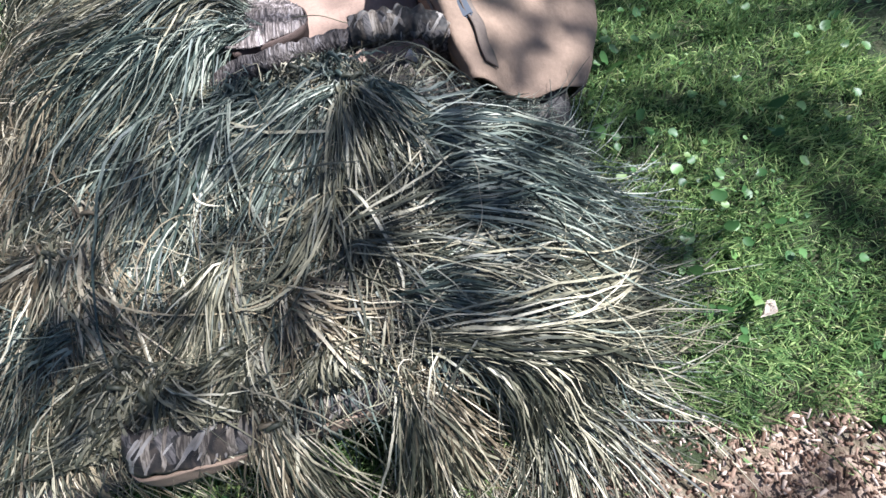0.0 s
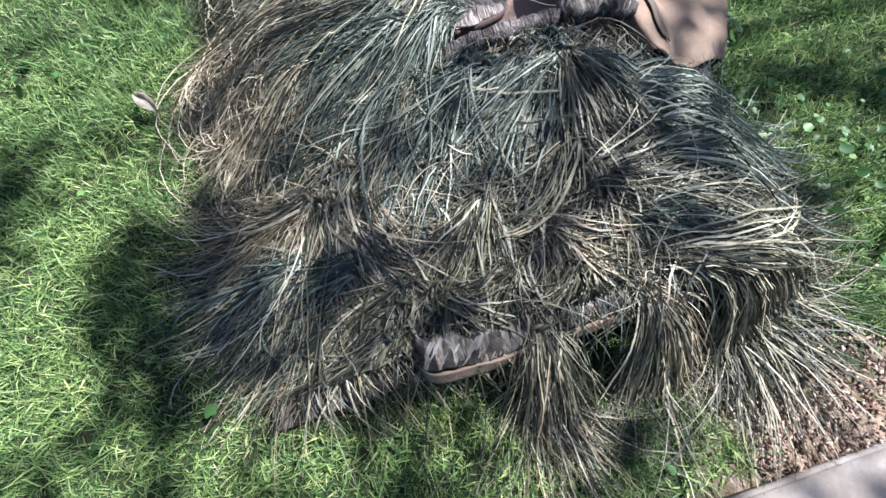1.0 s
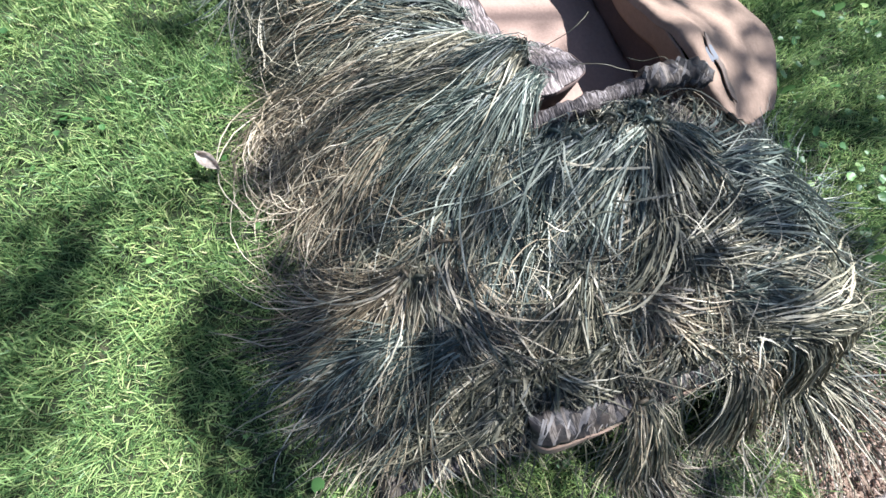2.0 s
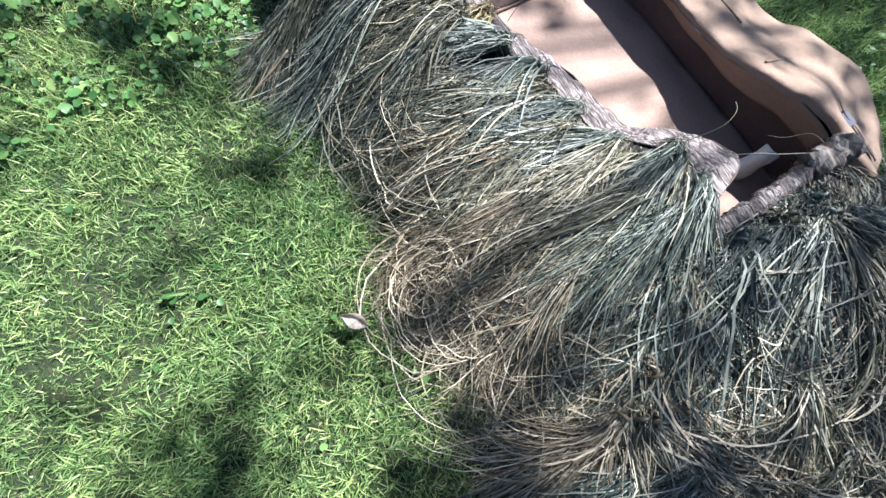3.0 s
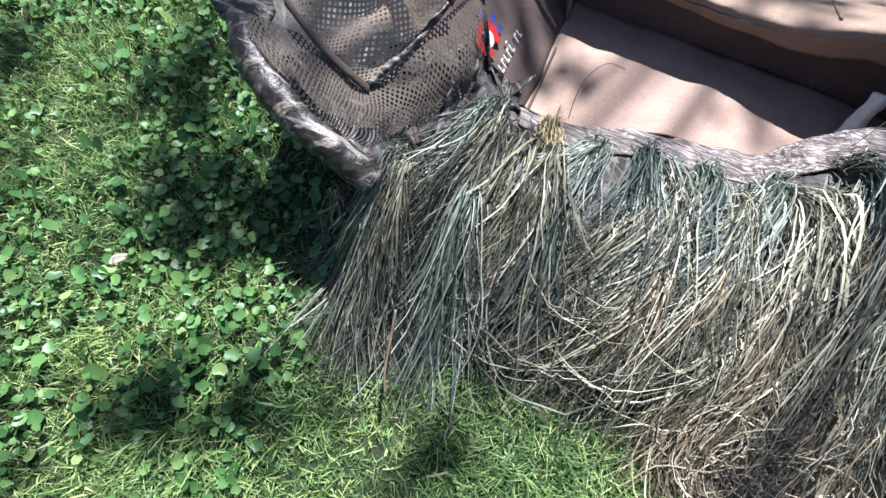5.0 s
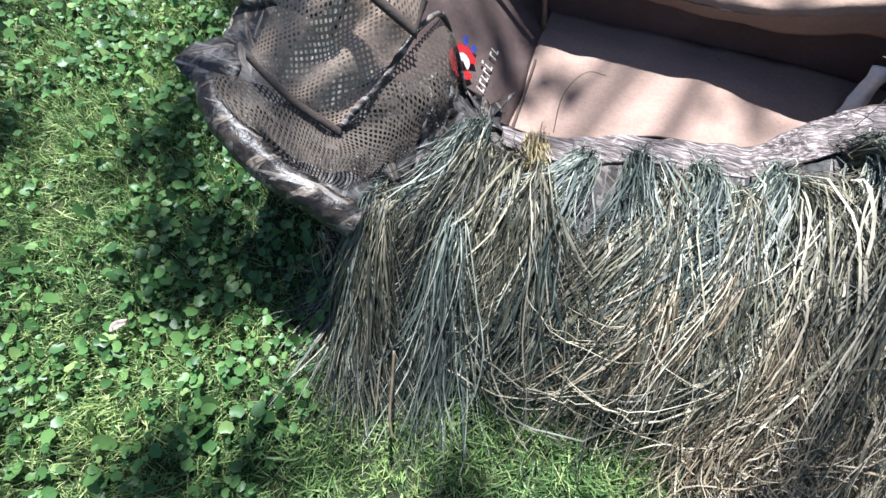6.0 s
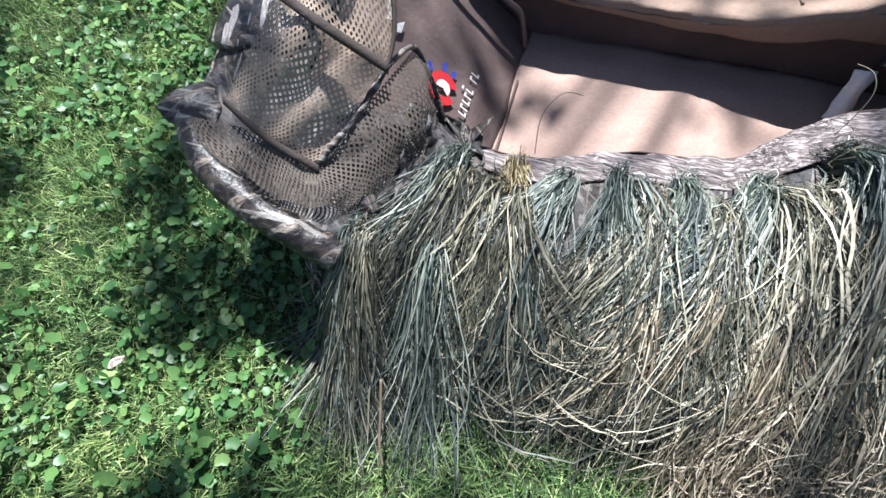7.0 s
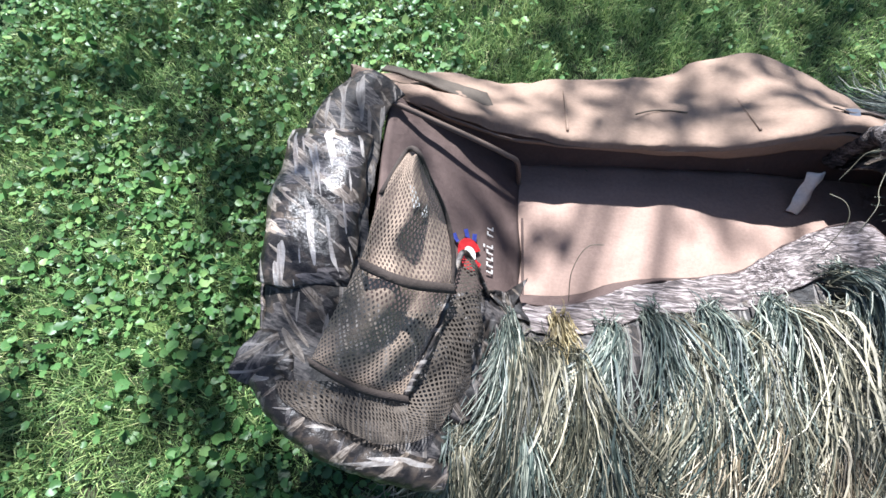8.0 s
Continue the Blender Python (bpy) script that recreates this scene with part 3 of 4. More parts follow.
def build_backrest():
    def fn(u, v):
        y = -0.27 + 0.68 * u
        x = -0.535 - 0.385 * v - 0.02 * math.sin(v * 3)
        return (x, y - 0.03 * v, 0.02 + 0.36 * v + 0.012 * math.sin(v * math.pi))
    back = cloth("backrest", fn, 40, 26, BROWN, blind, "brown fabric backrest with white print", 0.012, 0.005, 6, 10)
    tube("seam_piping", [(-0.531, -0.2, 0.03), (-0.53, 0.0, 0.03), (-0.53, 0.2, 0.03)], 0.004, BROWN, back, "", 6, 16)
    # printed marks: a row of plain strokes, a round badge and a pale tag
    slope = Vector((-0.385, 0, 0.36)).normalized()
    along = Vector((0.02, 1, 0.0)).normalized()
    out = along.cross(slope).normalized()
    out = out if out.z > 0 else -out

    def on_back(a, b, lift=0.006):
        return Vector((-0.535, 0, 0.02)) + slope * b + Vector((0, a, 0)) + out * lift

    def plate(name, quads, mat, label=""):
        bm = bmesh.new()
        for q in quads:
            bm.faces.new([bm.verts.new(on_back(a, b)) for a, b in q])
        bmesh.ops.solidify(bm, geom=bm.faces[:], thickness=0.0008)
        part(name, bm, mat, back, label, False)

    strokes = []
    for k, a in enumerate((-0.026, -0.007, 0.012, 0.031, 0.050, 0.088, 0.107)):
        w, b0, h = 0.0125, 0.130, 0.027
        strokes.append([(a, b0), (a + w * 0.38, b0), (a + w * 0.38, b0 + h), (a, b0 + h)])
        strokes.append([(a + w * 0.38, b0 + h * (0.76 if k % 2 else 0.0)), (a + w, b0 + h * (0.76 if k % 2 else 0.0)), (a + w, b0 + h * (1.0 if k % 2 else 0.24)), (a + w * 0.38, b0 + h * (1.0 if k % 2 else 0.24))])
    strokes.append([(0.047, 0.164), (0.056, 0.164), (0.056, 0.171), (0.047, 0.171)])
    for k in range(7):
        plate("print_stroke", strokes[2 * k:2 * k + 2], WHITE)
    plate("print_dot", strokes[-1:], WHITE)

    def arc(a0, b0, r0, r1, d0, d1, n=14):
        out_q = []
        for i in range(n):
            w0, w1 = radians(d0 + (d1 - d0) * i / n), radians(d0 + (d1 - d0) * (i + 1) / n)
            out_q.append([(a0 + r0 * math.cos(w0), b0 + r0 * math.sin(w0)), (a0 + r1 * math.cos(w0), b0 + r1 * math.sin(w0)), (a0 + r1 * math.cos(w1), b0 + r1 * math.sin(w1)), (a0 + r0 * math.cos(w1), b0 + r0 * math.sin(w1))])
        return out_q
    plate("badge_ring", arc(0.005, 0.222, 0.024, 0.047, -60, 250), RED, "red round printed badge")
    plate("badge_centre", arc(0.005, 0.222, 0.002, 0.023, -120, 100), WHITE)
    for wing in ([(0.052, 0.225), (0.078, 0.235), (0.07, 0.25), (0.05, 0.242)], [(0.05, 0.20), (0.074, 0.198), (0.07, 0.215), (0.052, 0.216)], [(0.03, 0.265), (0.05, 0.28), (0.04, 0.292), (0.022, 0.275)]):
        plate("badge_wing", [wing], BLUE, "blue printed wing shape")
    plate("tag", [[(0.062, 0.428), (0.124, 0.452), (0.121, 0.428), (0.078, 0.404)]], WHITE, "white printed patch")
    plate("tag", [[(0.045, 0.402), (0.072, 0.400), (0.092, 0.385), (0.056, 0.382)]], WHITE, "white printed patch")


def build_head():
    top = [(-1.02, 0.42, 0.40), (-1.10, 0.30, 0.385), (-1.15, 0.16, 0.37), (-1.16, -0.05, 0.37), (-1.14, -0.24, 0.385), (-1.09, -0.38, 0.40), (-0.98, -0.46, 0.385), (-0.84, -0.51, 0.345), (-0.75, -0.52, 0.315), (-0.68, -0.48, 0.28)]
    inner = [(-0.89, 0.36, 0.385), (-0.93, 0.28, 0.39), (-0.94, 0.16, 0.385), (-0.94, 0.0, 0.385), (-0.93, -0.14, 0.385), (-0.92, -0.20, 0.38), (-0.86, -0.22, 0.355), (-0.77, -0.19, 0.30), (-0.67, -0.14, 0.215), (-0.58, -0.11, 0.135)]
    mid = [((a[0] + b[0]) / 2, (a[1] + b[1]) / 2, (a[2] + b[2]) / 2 + (0.035 if a[1] > -0.30 else 0.008)) for a, b in zip(top, inner)]
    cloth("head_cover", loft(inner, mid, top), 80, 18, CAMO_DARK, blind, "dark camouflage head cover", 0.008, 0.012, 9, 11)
    low = [(x * 0.985 + 0.01, y * 0.98, z * 0.45) for x, y, z in top]
    base = [(x * 0.93, y * 0.92, 0.0) for x, y, z in top]
    cloth("head_wall", loft(top, low, base), 70, 14, CAMO, blind, "", 0.006, 0.008, 8, 12)
    tube("head_roll", [(-1.10, -0.375, 0.405), (-1.03, -0.455, 0.395), (-0.92, -0.51, 0.362), (-0.81, -0.535, 0.328), (-0.735, -0.545, 0.297)], 0.035, CAMO_ROLL, blind, "padded camouflage edge roll", 14, 50, 0.12)
    # flat padded pillow behind the backrest
    bm = bmesh.new()
    bmesh.ops.create_cube(bm, size=1.0)
    bmesh.ops.subdivide_edges(bm, edges=bm.edges[:], cuts=9, use_grid_fill=True)
    for v in bm.verts:
        u, w, h = v.co.x * 2, v.co.y * 2, v.co.z * 2
        f = (1 - 0.5 * u ** 4) * (1 - 0.5 * w ** 4)
        p = Vector((-1.055 + 0.105 * u * (1 - 0.08 * w * w), 0.01 + 0.205 * w * (1 - 0.05 * u * u), 0.402 + 0.055 * h * f))
        v.co = p + noise.noise_vector(p * 11) * 0.016
    part("head_pillow", bm, CAMO_SHINY, blind, "puffed shiny camouflage pillow")
    tip = loft([(-1.06, -0.30, 0.40), (-1.12, -0.29, 0.41), (-1.16, -0.335, 0.43)], [(-1.05, -0.36, 0.415), (-1.12, -0.36, 0.43), (-1.165, -0.372, 0.435)], [(-1.03, -0.41, 0.40), (-1.09, -0.41, 0.405), (-1.15, -0.40, 0.425)])
    cloth("loose_flap", tip, 12, 10, CAMO_ROLL, blind, "", 0.006, 0.012, 12, 13)


def build_hood():
    hood = loft([(-0.825, -0.008, 0.66), (-0.806, -0.022, 0.675), (-0.79, -0.036, 0.65)],
                [(-0.868, -0.09, 0.642), (-0.815, -0.085, 0.63), (-0.757, -0.06, 0.53)],
                [(-0.897, -0.20, 0.60), (-0.815, -0.215, 0.55), (-0.735, -0.18, 0.44)],
                [(-0.945, -0.28, 0.54), (-0.85, -0.31, 0.49), (-0.765, -0.29, 0.41)],
                [(-0.99, -0.355, 0.478), (-0.905, -0.388, 0.43), (-0.815, -0.40, 0.378)])
    smooth_hood = hood

    def hood(u, v):
        p = smooth_hood(u, v)
        k = 4 * u * (1 - u) * min(1.0, 4 * v * (1 - v) + 0.25)
        return p + noise.noise_vector(p * 9) * 0.020 * k + Vector((0, 0, 0.012)) * math.sin(u * 15 + v * 5) * k

    net("net_hood", hood, 23, 32, NET, blind, "brown open net hood, raised and wrinkled", 0.5)
    skirt = loft([(-1.06, -0.395, 0.45), (-0.905, -0.388, 0.432), (-0.815, -0.40, 0.380), (-0.745, -0.24, 0.42), (-0.715, -0.09, 0.40)],
                 [(-1.0, -0.445, 0.425), (-0.87, -0.46, 0.405), (-0.765, -0.43, 0.365), (-0.69, -0.27, 0.345), (-0.665, -0.10, 0.29)],
                 [(-0.95, -0.468, 0.41), (-0.84, -0.488, 0.385), (-0.745, -0.462, 0.345), (-0.675, -0.31, 0.30), (-0.645, -0.13, 0.235)])
    smooth_skirt = skirt

    def skirt(u, v):
        p = smooth_skirt(u, v)
        return p + noise.noise_vector(p * 11) * 0.020 * min(1.0, 4 * v) + Vector((0, 0, 0.008)) * math.sin(u * 40 + v * 4) * v

    net("net_skirt", skirt, 62, 10, NET_DARK, blind, "darker net over camouflage cloth", 0.55)
    band = [(-0.90, -0.20, 0.612), (-0.815, -0.218, 0.572), (-0.73, -0.183, 0.452)]
    cloth("net_band", loft(band, [(x + 0.004, y - 0.018, z - 0.010) for x, y, z in band]), 20, 2, WEBBING, blind, "dark sewn band", 0.002)
    hem = [(-0.995, -0.355, 0.486), (-0.905, -0.392, 0.445), (-0.81, -0.402, 0.388)]
    cloth("net_hem", loft(hem, [(x + 0.004, y - 0.014, z - 0.010) for x, y, z in hem]), 24, 2, WEBBING, blind, "dark sewn hem", 0.002)
    rim = [(-0.868, -0.09, 0.642), (-0.83, -0.012, 0.66), (-0.806, -0.02, 0.677), (-0.785, -0.038, 0.62), (-0.755, -0.06, 0.53), (-0.735, -0.12, 0.475), (-0.735, -0.18, 0.44)]
    tube("hood_edge", rim, 0.005, WEBBING, blind, "", 8, 40)
    tube("skirt_edge", [(-0.735, -0.18, 0.44), (-0.715, -0.09, 0.405), (-0.68, -0.095, 0.32), (-0.645, -0.13, 0.24)], 0.006, CAMO_ROLL, blind, "", 8, 30, 0.3)
    tube("net_fold", [(-0.735, -0.18, 0.44), (-0.765, -0.29, 0.415), (-0.815, -0.40, 0.385)], 0.007, CAMO_ROLL, blind, "", 8, 26, 0.4)


def build_far_door():
    front = [(-1.04, 0.385, 0.39), (-0.88, 0.375, 0.345), (-0.72, 0.37, 0.27), (-0.54, 0.37, 0.205), (-0.29, 0.37, 0.185), (-0.05, 0.37, 0.19), (0.13, 0.37, 0.235), (0.28, 0.38, 0.28), (0.53, 0.42, 0.225)]
    roll = [(x + 0.01, y + 0.035, z + 0.02) for x, y, z in front]
    mid = [(-1.03, 0.44, 0.385), (-0.89, 0.49, 0.30), (-0.74, 0.53, 0.215), (-0.54, 0.55, 0.165), (-0.29, 0.56, 0.15), (-0.05, 0.565, 0.155), (0.14, 0.58, 0.18), (0.32, 0.60, 0.19), (0.56, 0.59, 0.135)]
    back = [(-1.06, 0.48, 0.355), (-0.93, 0.60, 0.22), (-0.76, 0.69, 0.12), (-0.55, 0.70, 0.09), (-0.29, 0.725, 0.08), (-0.05, 0.755, 0.085), (0.13, 0.82, 0.10), (0.28, 0.86, 0.10), (0.50, 0.75, 0.07)]
    under = [(x, y - 0.015, max(0.015, z - 0.08)) for x, y, z in back]
    door = cloth("far_door", loft(front, roll, mid, back, under), 100, 44, TAN, blind, "tan-lined door folded open", 0.006, 0.017, 6, 14)
    sag = (0.03, 0.03, 0.03, 0.03, 0.035, 0.05, 0.085, 0.10, 0.08)
    hang = loft([(x, y + 0.006, z - 0.004) for x, y, z in front], [(x, y + 0.02, z - d) for (x, y, z), d in zip(front, sag)])
    cloth("door_lip", hang, 60, 6, TAN, door, "", 0.005, 0.006, 12, 15)
    pocket = loft([(-0.96, 0.455, 0.386), (-0.84, 0.475, 0.312), (-0.72, 0.475, 0.252), (-0.64, 0.47, 0.219)], [(-0.95, 0.495, 0.356), (-0.85, 0.545, 0.274), (-0.74, 0.565, 0.210), (-0.66, 0.56, 0.190)])
    cloth("vent_pocket", pocket, 30, 6, NET_DARK, door, "brown net vent strip", 0.006, 0.004, 20, 16)
    lying = loft(front, roll, mid, back, under)

    def on_door(u, v, lift):
        p = lying(u, v)
        q = p * 6 + Vector((14 * 7.3, 14 * 3.1, 0))
        return p + noise.noise_vector(q) * 0.017 + noise.noise_vector(q * 2.7) * 0.00765 + Vector((0, 0, lift))

    st = cloth("strap", lambda u, v: on_door(0.885 + 0.085 * u, 0.31 + 0.05 * v, 0.010), 12, 4, STRAP, door, "dark webbing strap", 0.003)
    bm = bmesh.new()
    bmesh.ops.create_cube(bm, size=1.0, matrix=Matrix.Translation((0.375, 0.455, 0.275)) @ Euler((0.3, 0.2, 0.2)).to_matrix().to_4x4() @ Matrix.Diagonal((0.05, 0.035, 0.012, 1)))
    bmesh.ops.bevel(bm, geom=bm.edges[:], offset=0.004, segments=2, affect="EDGES")
    part("buckle", bm, BUCKLE, st, "grey plastic buckle", False)
    for x in (-0.42, 0.12):
        tube("door_seam", [(x, 0.405, 0.215 if x < 0 else 0.255), (x + 0.01, 0.56, 0.165 if x < 0 else 0.185), (x + 0.02, 0.68, 0.10 if x < 0 else 0.125)], 0.004, TAN, door, "", 6, 14)


def build_inside():
    tube("frame_tube", [(-0.96, 0.335, 0.415), (-0.824, 0.33, 0.335), (-0.684, 0.33, 0.245), (-0.60, 0.33, 0.185), (-0.56, 0.33, 0.145), (-0.54, 0.33, 0.03)], 0.008, STEEL, blind, "bent painted frame tube", 10, 50)
    strap = loft([(0.315, 0.352, 0.135), (0.338, 0.338, 0.15), (0.362, 0.348, 0.14)], [(0.308, 0.315, 0.08), (0.335, 0.30, 0.09), (0.365, 0.32, 0.08)], [(0.30, 0.275, 0.03), (0.33, 0.262, 0.03), (0.36, 0.29, 0.03)])
    cloth("corner_strap", strap, 10, 14, PALE, blind, "pale folded corner gusset", 0.004, 0.008, 16, 17)


build_floor()
build_near_side()
build_foot()
build_bar()
build_backrest()
build_head()
build_hood()
build_far_door()
build_inside()


# ---- raffia ----
def strands(n, start, spread, heading, fan, length, wander=0.5, lift=0.02, steps=12, curl=0.0, drop=1.3, width=0.0032, xmin=-9.0, xmax=9.0, bulge=0.0):
    """Raffia strands that leave a knot, fan out and lie over the cover down to the grass."""
    p = np.array(start)[None] + rng.normal(0, 1, (n, 3)) * np.array(spread)[None]
    # strands cling together in locks
    lock = rng.integers(0, 16, n)
    off = rng.normal(0, radians(fan), 16)[lock] * 1.1 + rng.normal(0, radians(fan) * 0.25, n)
    th = radians(heading) + off
    # the middle of a tuft stands proud of its sides
    proud = bulge * np.exp(-(off / radians(fan)) ** 2) * rng.uniform(0.3, 1.0, n)
    L = np.clip(rng.normal(length, length * 0.14, 16)[lock] + rng.normal(0, length * 0.15, n), length * 0.35, length * 1.5)
    ds = L / (steps - 1)
    turn = rng.normal(0, 0.22) + rng.normal(0, wander * 1.2, 16)[lock] + rng.normal(0, wander * 0.5, n) + curl * (rng.choice([-1, 1], 16) * rng.random(16))[lock]
    turn2 = rng.normal(0, 0.25) + rng.normal(0, wander * 1.2, 16)[lock] + rng.normal(0, wander * 0.5, n)
    layer = np.abs(rng.normal(0, lift, 16))[lock] * 0.8 + np.abs(rng.normal(0, lift * 0.6, n)) + 0.004 + proud
    arch = np.abs(rng.normal(0, lift * 1.3, n))
    phase = rng.uniform(0, 6.28, 16)[lock] + rng.normal(0, 0.6, n)
    pts = np.zeros((n, steps, 3))
    pts[:, 0] = p
    z = np.maximum(p[:, 2], thatch_height(p[:, 0], p[:, 1]) + 0.004)
    x, y = p[:, 0].copy(), p[:, 1].copy()
    for k in range(1, steps):
        s = k / (steps - 1)
        th = th + (turn + turn2 * (2 * s - 1) * 1.5) / (steps - 1) * 1.6 + rng.normal(0, 0.09, n) + 0.10 * np.cos(k * 1.3 + phase)
        slope = np.clip((z - (thatch_height(x, y) + layer)) / (ds + 1e-6), -0.6, drop)
        run = ds / np.sqrt(1 + slope ** 2)
        run = np.where(x + np.cos(th) * run > xmax, run * 0.05, run)
        x, y = np.maximum(x + np.cos(th) * run, np.minimum(x, xmin)), y + np.sin(th) * run
        ground = thatch_height(x, y) + layer * np.interp(s, [0, 0.2, 1], [0.3, 1, 0.7])
        z = np.maximum(ground, z - ds * drop * np.clip(0.35 + 1.2 * s, 0, 1)) + arch * (np.sin(np.pi * s) - np.sin(np.pi * (s - 1 / (steps - 1)))) * 0.7
        z = np.maximum(z + rng.normal(0, 0.003, n), 0.008)
        pts[:, k, 0], pts[:, k, 1], pts[:, k, 2] = x, y, z
    pts[:, 0, 2] = np.maximum(pts[:, 0, 2], 0.008)
    return ribbons(pts, np.clip(width * np.exp(rng.normal(-0.1, 0.45, n)), 0.0009, 0.0075), tip=0.35)


def tuft(material, n, start, heading, fan, length, label="", **kw):
    v, f = strands(n, start, kw.pop("spread", (0.014, 0.014, 0.008)), heading, fan, length, **kw)
    # short ends stand up behind the knot
    v2, f2 = strands(max(12, n // 14), (start[0], start[1], start[2] + 0.012), (0.010, 0.010, 0.006), heading + 180, 42, 0.055, wander=0.6, lift=0.018, steps=6, width=0.0022)
    v, f = np.concatenate([v, v2]), np.concatenate([f, f2 + len(v)])
    ob = link_part("raffia_tuft", arrays_to_mesh("raffia_tuft", v, f), material, blind, label)
    # the tie that gathers the strands
    x, y, z = start
    d = Vector((math.cos(radians(heading)), math.sin(radians(heading)), 0))
    c = Vector((x, y, max(z, float(thatch_height(np.array(x), np.array(y)))) + 0.008)) + d * 0.02
    s = Vector((-d.y, d.x, 0))
    tube("tie", [c - s * 0.016 - Vector((0, 0, 0.012)), c - s * 0.008 + Vector((0, 0, 0.008)), c + s * 0.008 + Vector((0, 0, 0.008)), c + s * 0.016 - Vector((0, 0, 0.012))], 0.005, material, ob, "", 6, 8)
    return ob


O, G, T, Y = STRAW_OLIVE, STRAW_GREEN, STRAW_TAN, STRAW_YELLOW
# tufts tied along the near door, hanging outward to the lawn
ROW = [(-0.735, -0.452, 0.30, -92, G), (-0.70, -0.462, 0.30, -86, O), (-0.565, -0.423, 0.25, -86, G), (-0.60, -0.165, 0.18, -78, G), (-0.57, -0.23, 0.18, -84, O), (-0.333, -0.174, 0.13, -88, G), (-0.50, -0.25, 0.16, -88, O), (-0.42, -0.26, 0.17, -95, O),
       (-0.21, -0.13, 0.14, -93, G), (-0.14, -0.16, 0.14, -84, O), (-0.061, -0.105, 0.15, -90, G), (0.02, -0.16, 0.16, -94, O), (0.086, -0.09, 0.185, -96, G), (0.10, -0.12, 0.185, -80, O), (0.211, -0.035, 0.245, -72, G), (0.22, -0.05, 0.25, -48, O), (0.31, -0.04, 0.29, -62, G), (0.17, -0.14, 0.24, -96, O), (0.33, -0.12, 0.29, -74, G), (0.27, -0.16, 0.285, -90, O)]
for bx, by, bz, head, mat in ROW:
    tuft(mat, 400, (bx, by, bz), head, 4.6, 0.40 if bx < -0.3 else 0.48, wander=0.13, lift=0.015, width=0.0024, bulge=0.06)
# the short yellow tuft in the corner
tuft(Y, 110, (-0.455, -0.155, 0.14), -85, 10, 0.10, "short yellow raffia tuft", wander=0.2, lift=0.012, width=0.0024)
# second row lower on the near side
for bx, by, head, mat in [(-0.52, -0.40, -95, O), (-0.38, -0.42, -80, G), (-0.25, -0.38, -92, O), (-0.12, -0.42, -100, T), (0.0, -0.38, -84, T), (0.12, -0.40, -92, T), (0.22, -0.36, -85, T), (0.32, -0.40, -80, T), (0.30, -0.28, -75, O)]:
    tuft(mat, 230, (bx, by, 0.20), head, 8, 0.30 if bx < 0.05 else 0.40, wander=0.18, lift=0.018, curl=0.2, width=0.0024, bulge=0.03)
# loops of dry raffia that bulge out near the lawn
for bx, by, head, mat in [(-0.30, -0.53, -60, O), (-0.15, -0.54, -120, O), (0.16, -0.55, -90, T), (0.28, -0.54, -70, T), (0.38, -0.55, -110, T), (0.05, -0.53, -95, O)]:
    tuft(mat, 130, (bx, by, 0.15), head, 18, 0.26, wander=0.35, lift=0.022, curl=0.8, width=0.0020)


def swirl(material, n, centre, radii, start, sweep, height, label="", steps=16, width=0.0026):
    """Raffia that curls round a hollow: arcs of many radii, the outer ones lower."""
    band = rng.uniform(0, 1, n)
    r = radii[0] + (radii[1] - radii[0]) * band
    a0 = np.radians(start) + rng.normal(0, 0.55, n)
    da = np.radians(sweep) * np.clip(rng.normal(0.8, 0.4, n), 0.2, 1.6)
    s = np.linspace(0, 1, steps)[None]
    ang = a0[:, None] + da[:, None] * s + np.cumsum(rng.normal(0, 0.05, (n, steps)), axis=1)
    rr = r[:, None] * (1 + 0.12 * np.sin(s * 3 + rng.uniform(0, 6, (n, 1))) + rng.normal(0, 0.28, (n, 1)) * (2 * s - 1)) + np.cumsum(rng.normal(0, 0.004, (n, steps)), axis=1)
    jit = rng.normal(0, 0.035, (n, 2))
    x, y = centre[0] + jit[:, :1] + rr * np.cos(ang), centre[1] + jit[:, 1:] + rr * np.sin(ang) * 0.95
    lift = np.abs(rng.normal(0, 0.016, (n, 1))) + 0.006 + height * (1 - band[:, None] ** 2)
    z = np.maximum(thatch_height(x, y) + lift + 0.010 * np.sin(np.pi * s), 0.012)
    v, f = ribbons(np.stack([x, y, z], -1), np.clip(width * np.exp(rng.normal(-0.1, 0.45, n)), 0.0009, 0.0065), tip=0.4)
    ob = link_part("raffia_curl", arrays_to_mesh("raffia_curl", v, f), material, blind, label)
    ob["kind"] = "stuff"


swirl(O, 45, (-0.22, -0.50), (0.19, 0.27), 205, 105, 0.02, "curled raffia bulging over the lawn edge")
swirl(T, 24, (-0.20, -0.47), (0.05, 0.15), 170, 150, 0.02, "dry curled raffia")
swirl(T, 120, (0.20, -0.74), (0.03, 0.17), 130, 170, 0.03, "dry tan curl of raffia beside the lawn", width=0.0022)
swirl(T, 60, (0.34, -0.64), (0.08, 0.26), 180, 100, 0.02, "curled tan raffia")
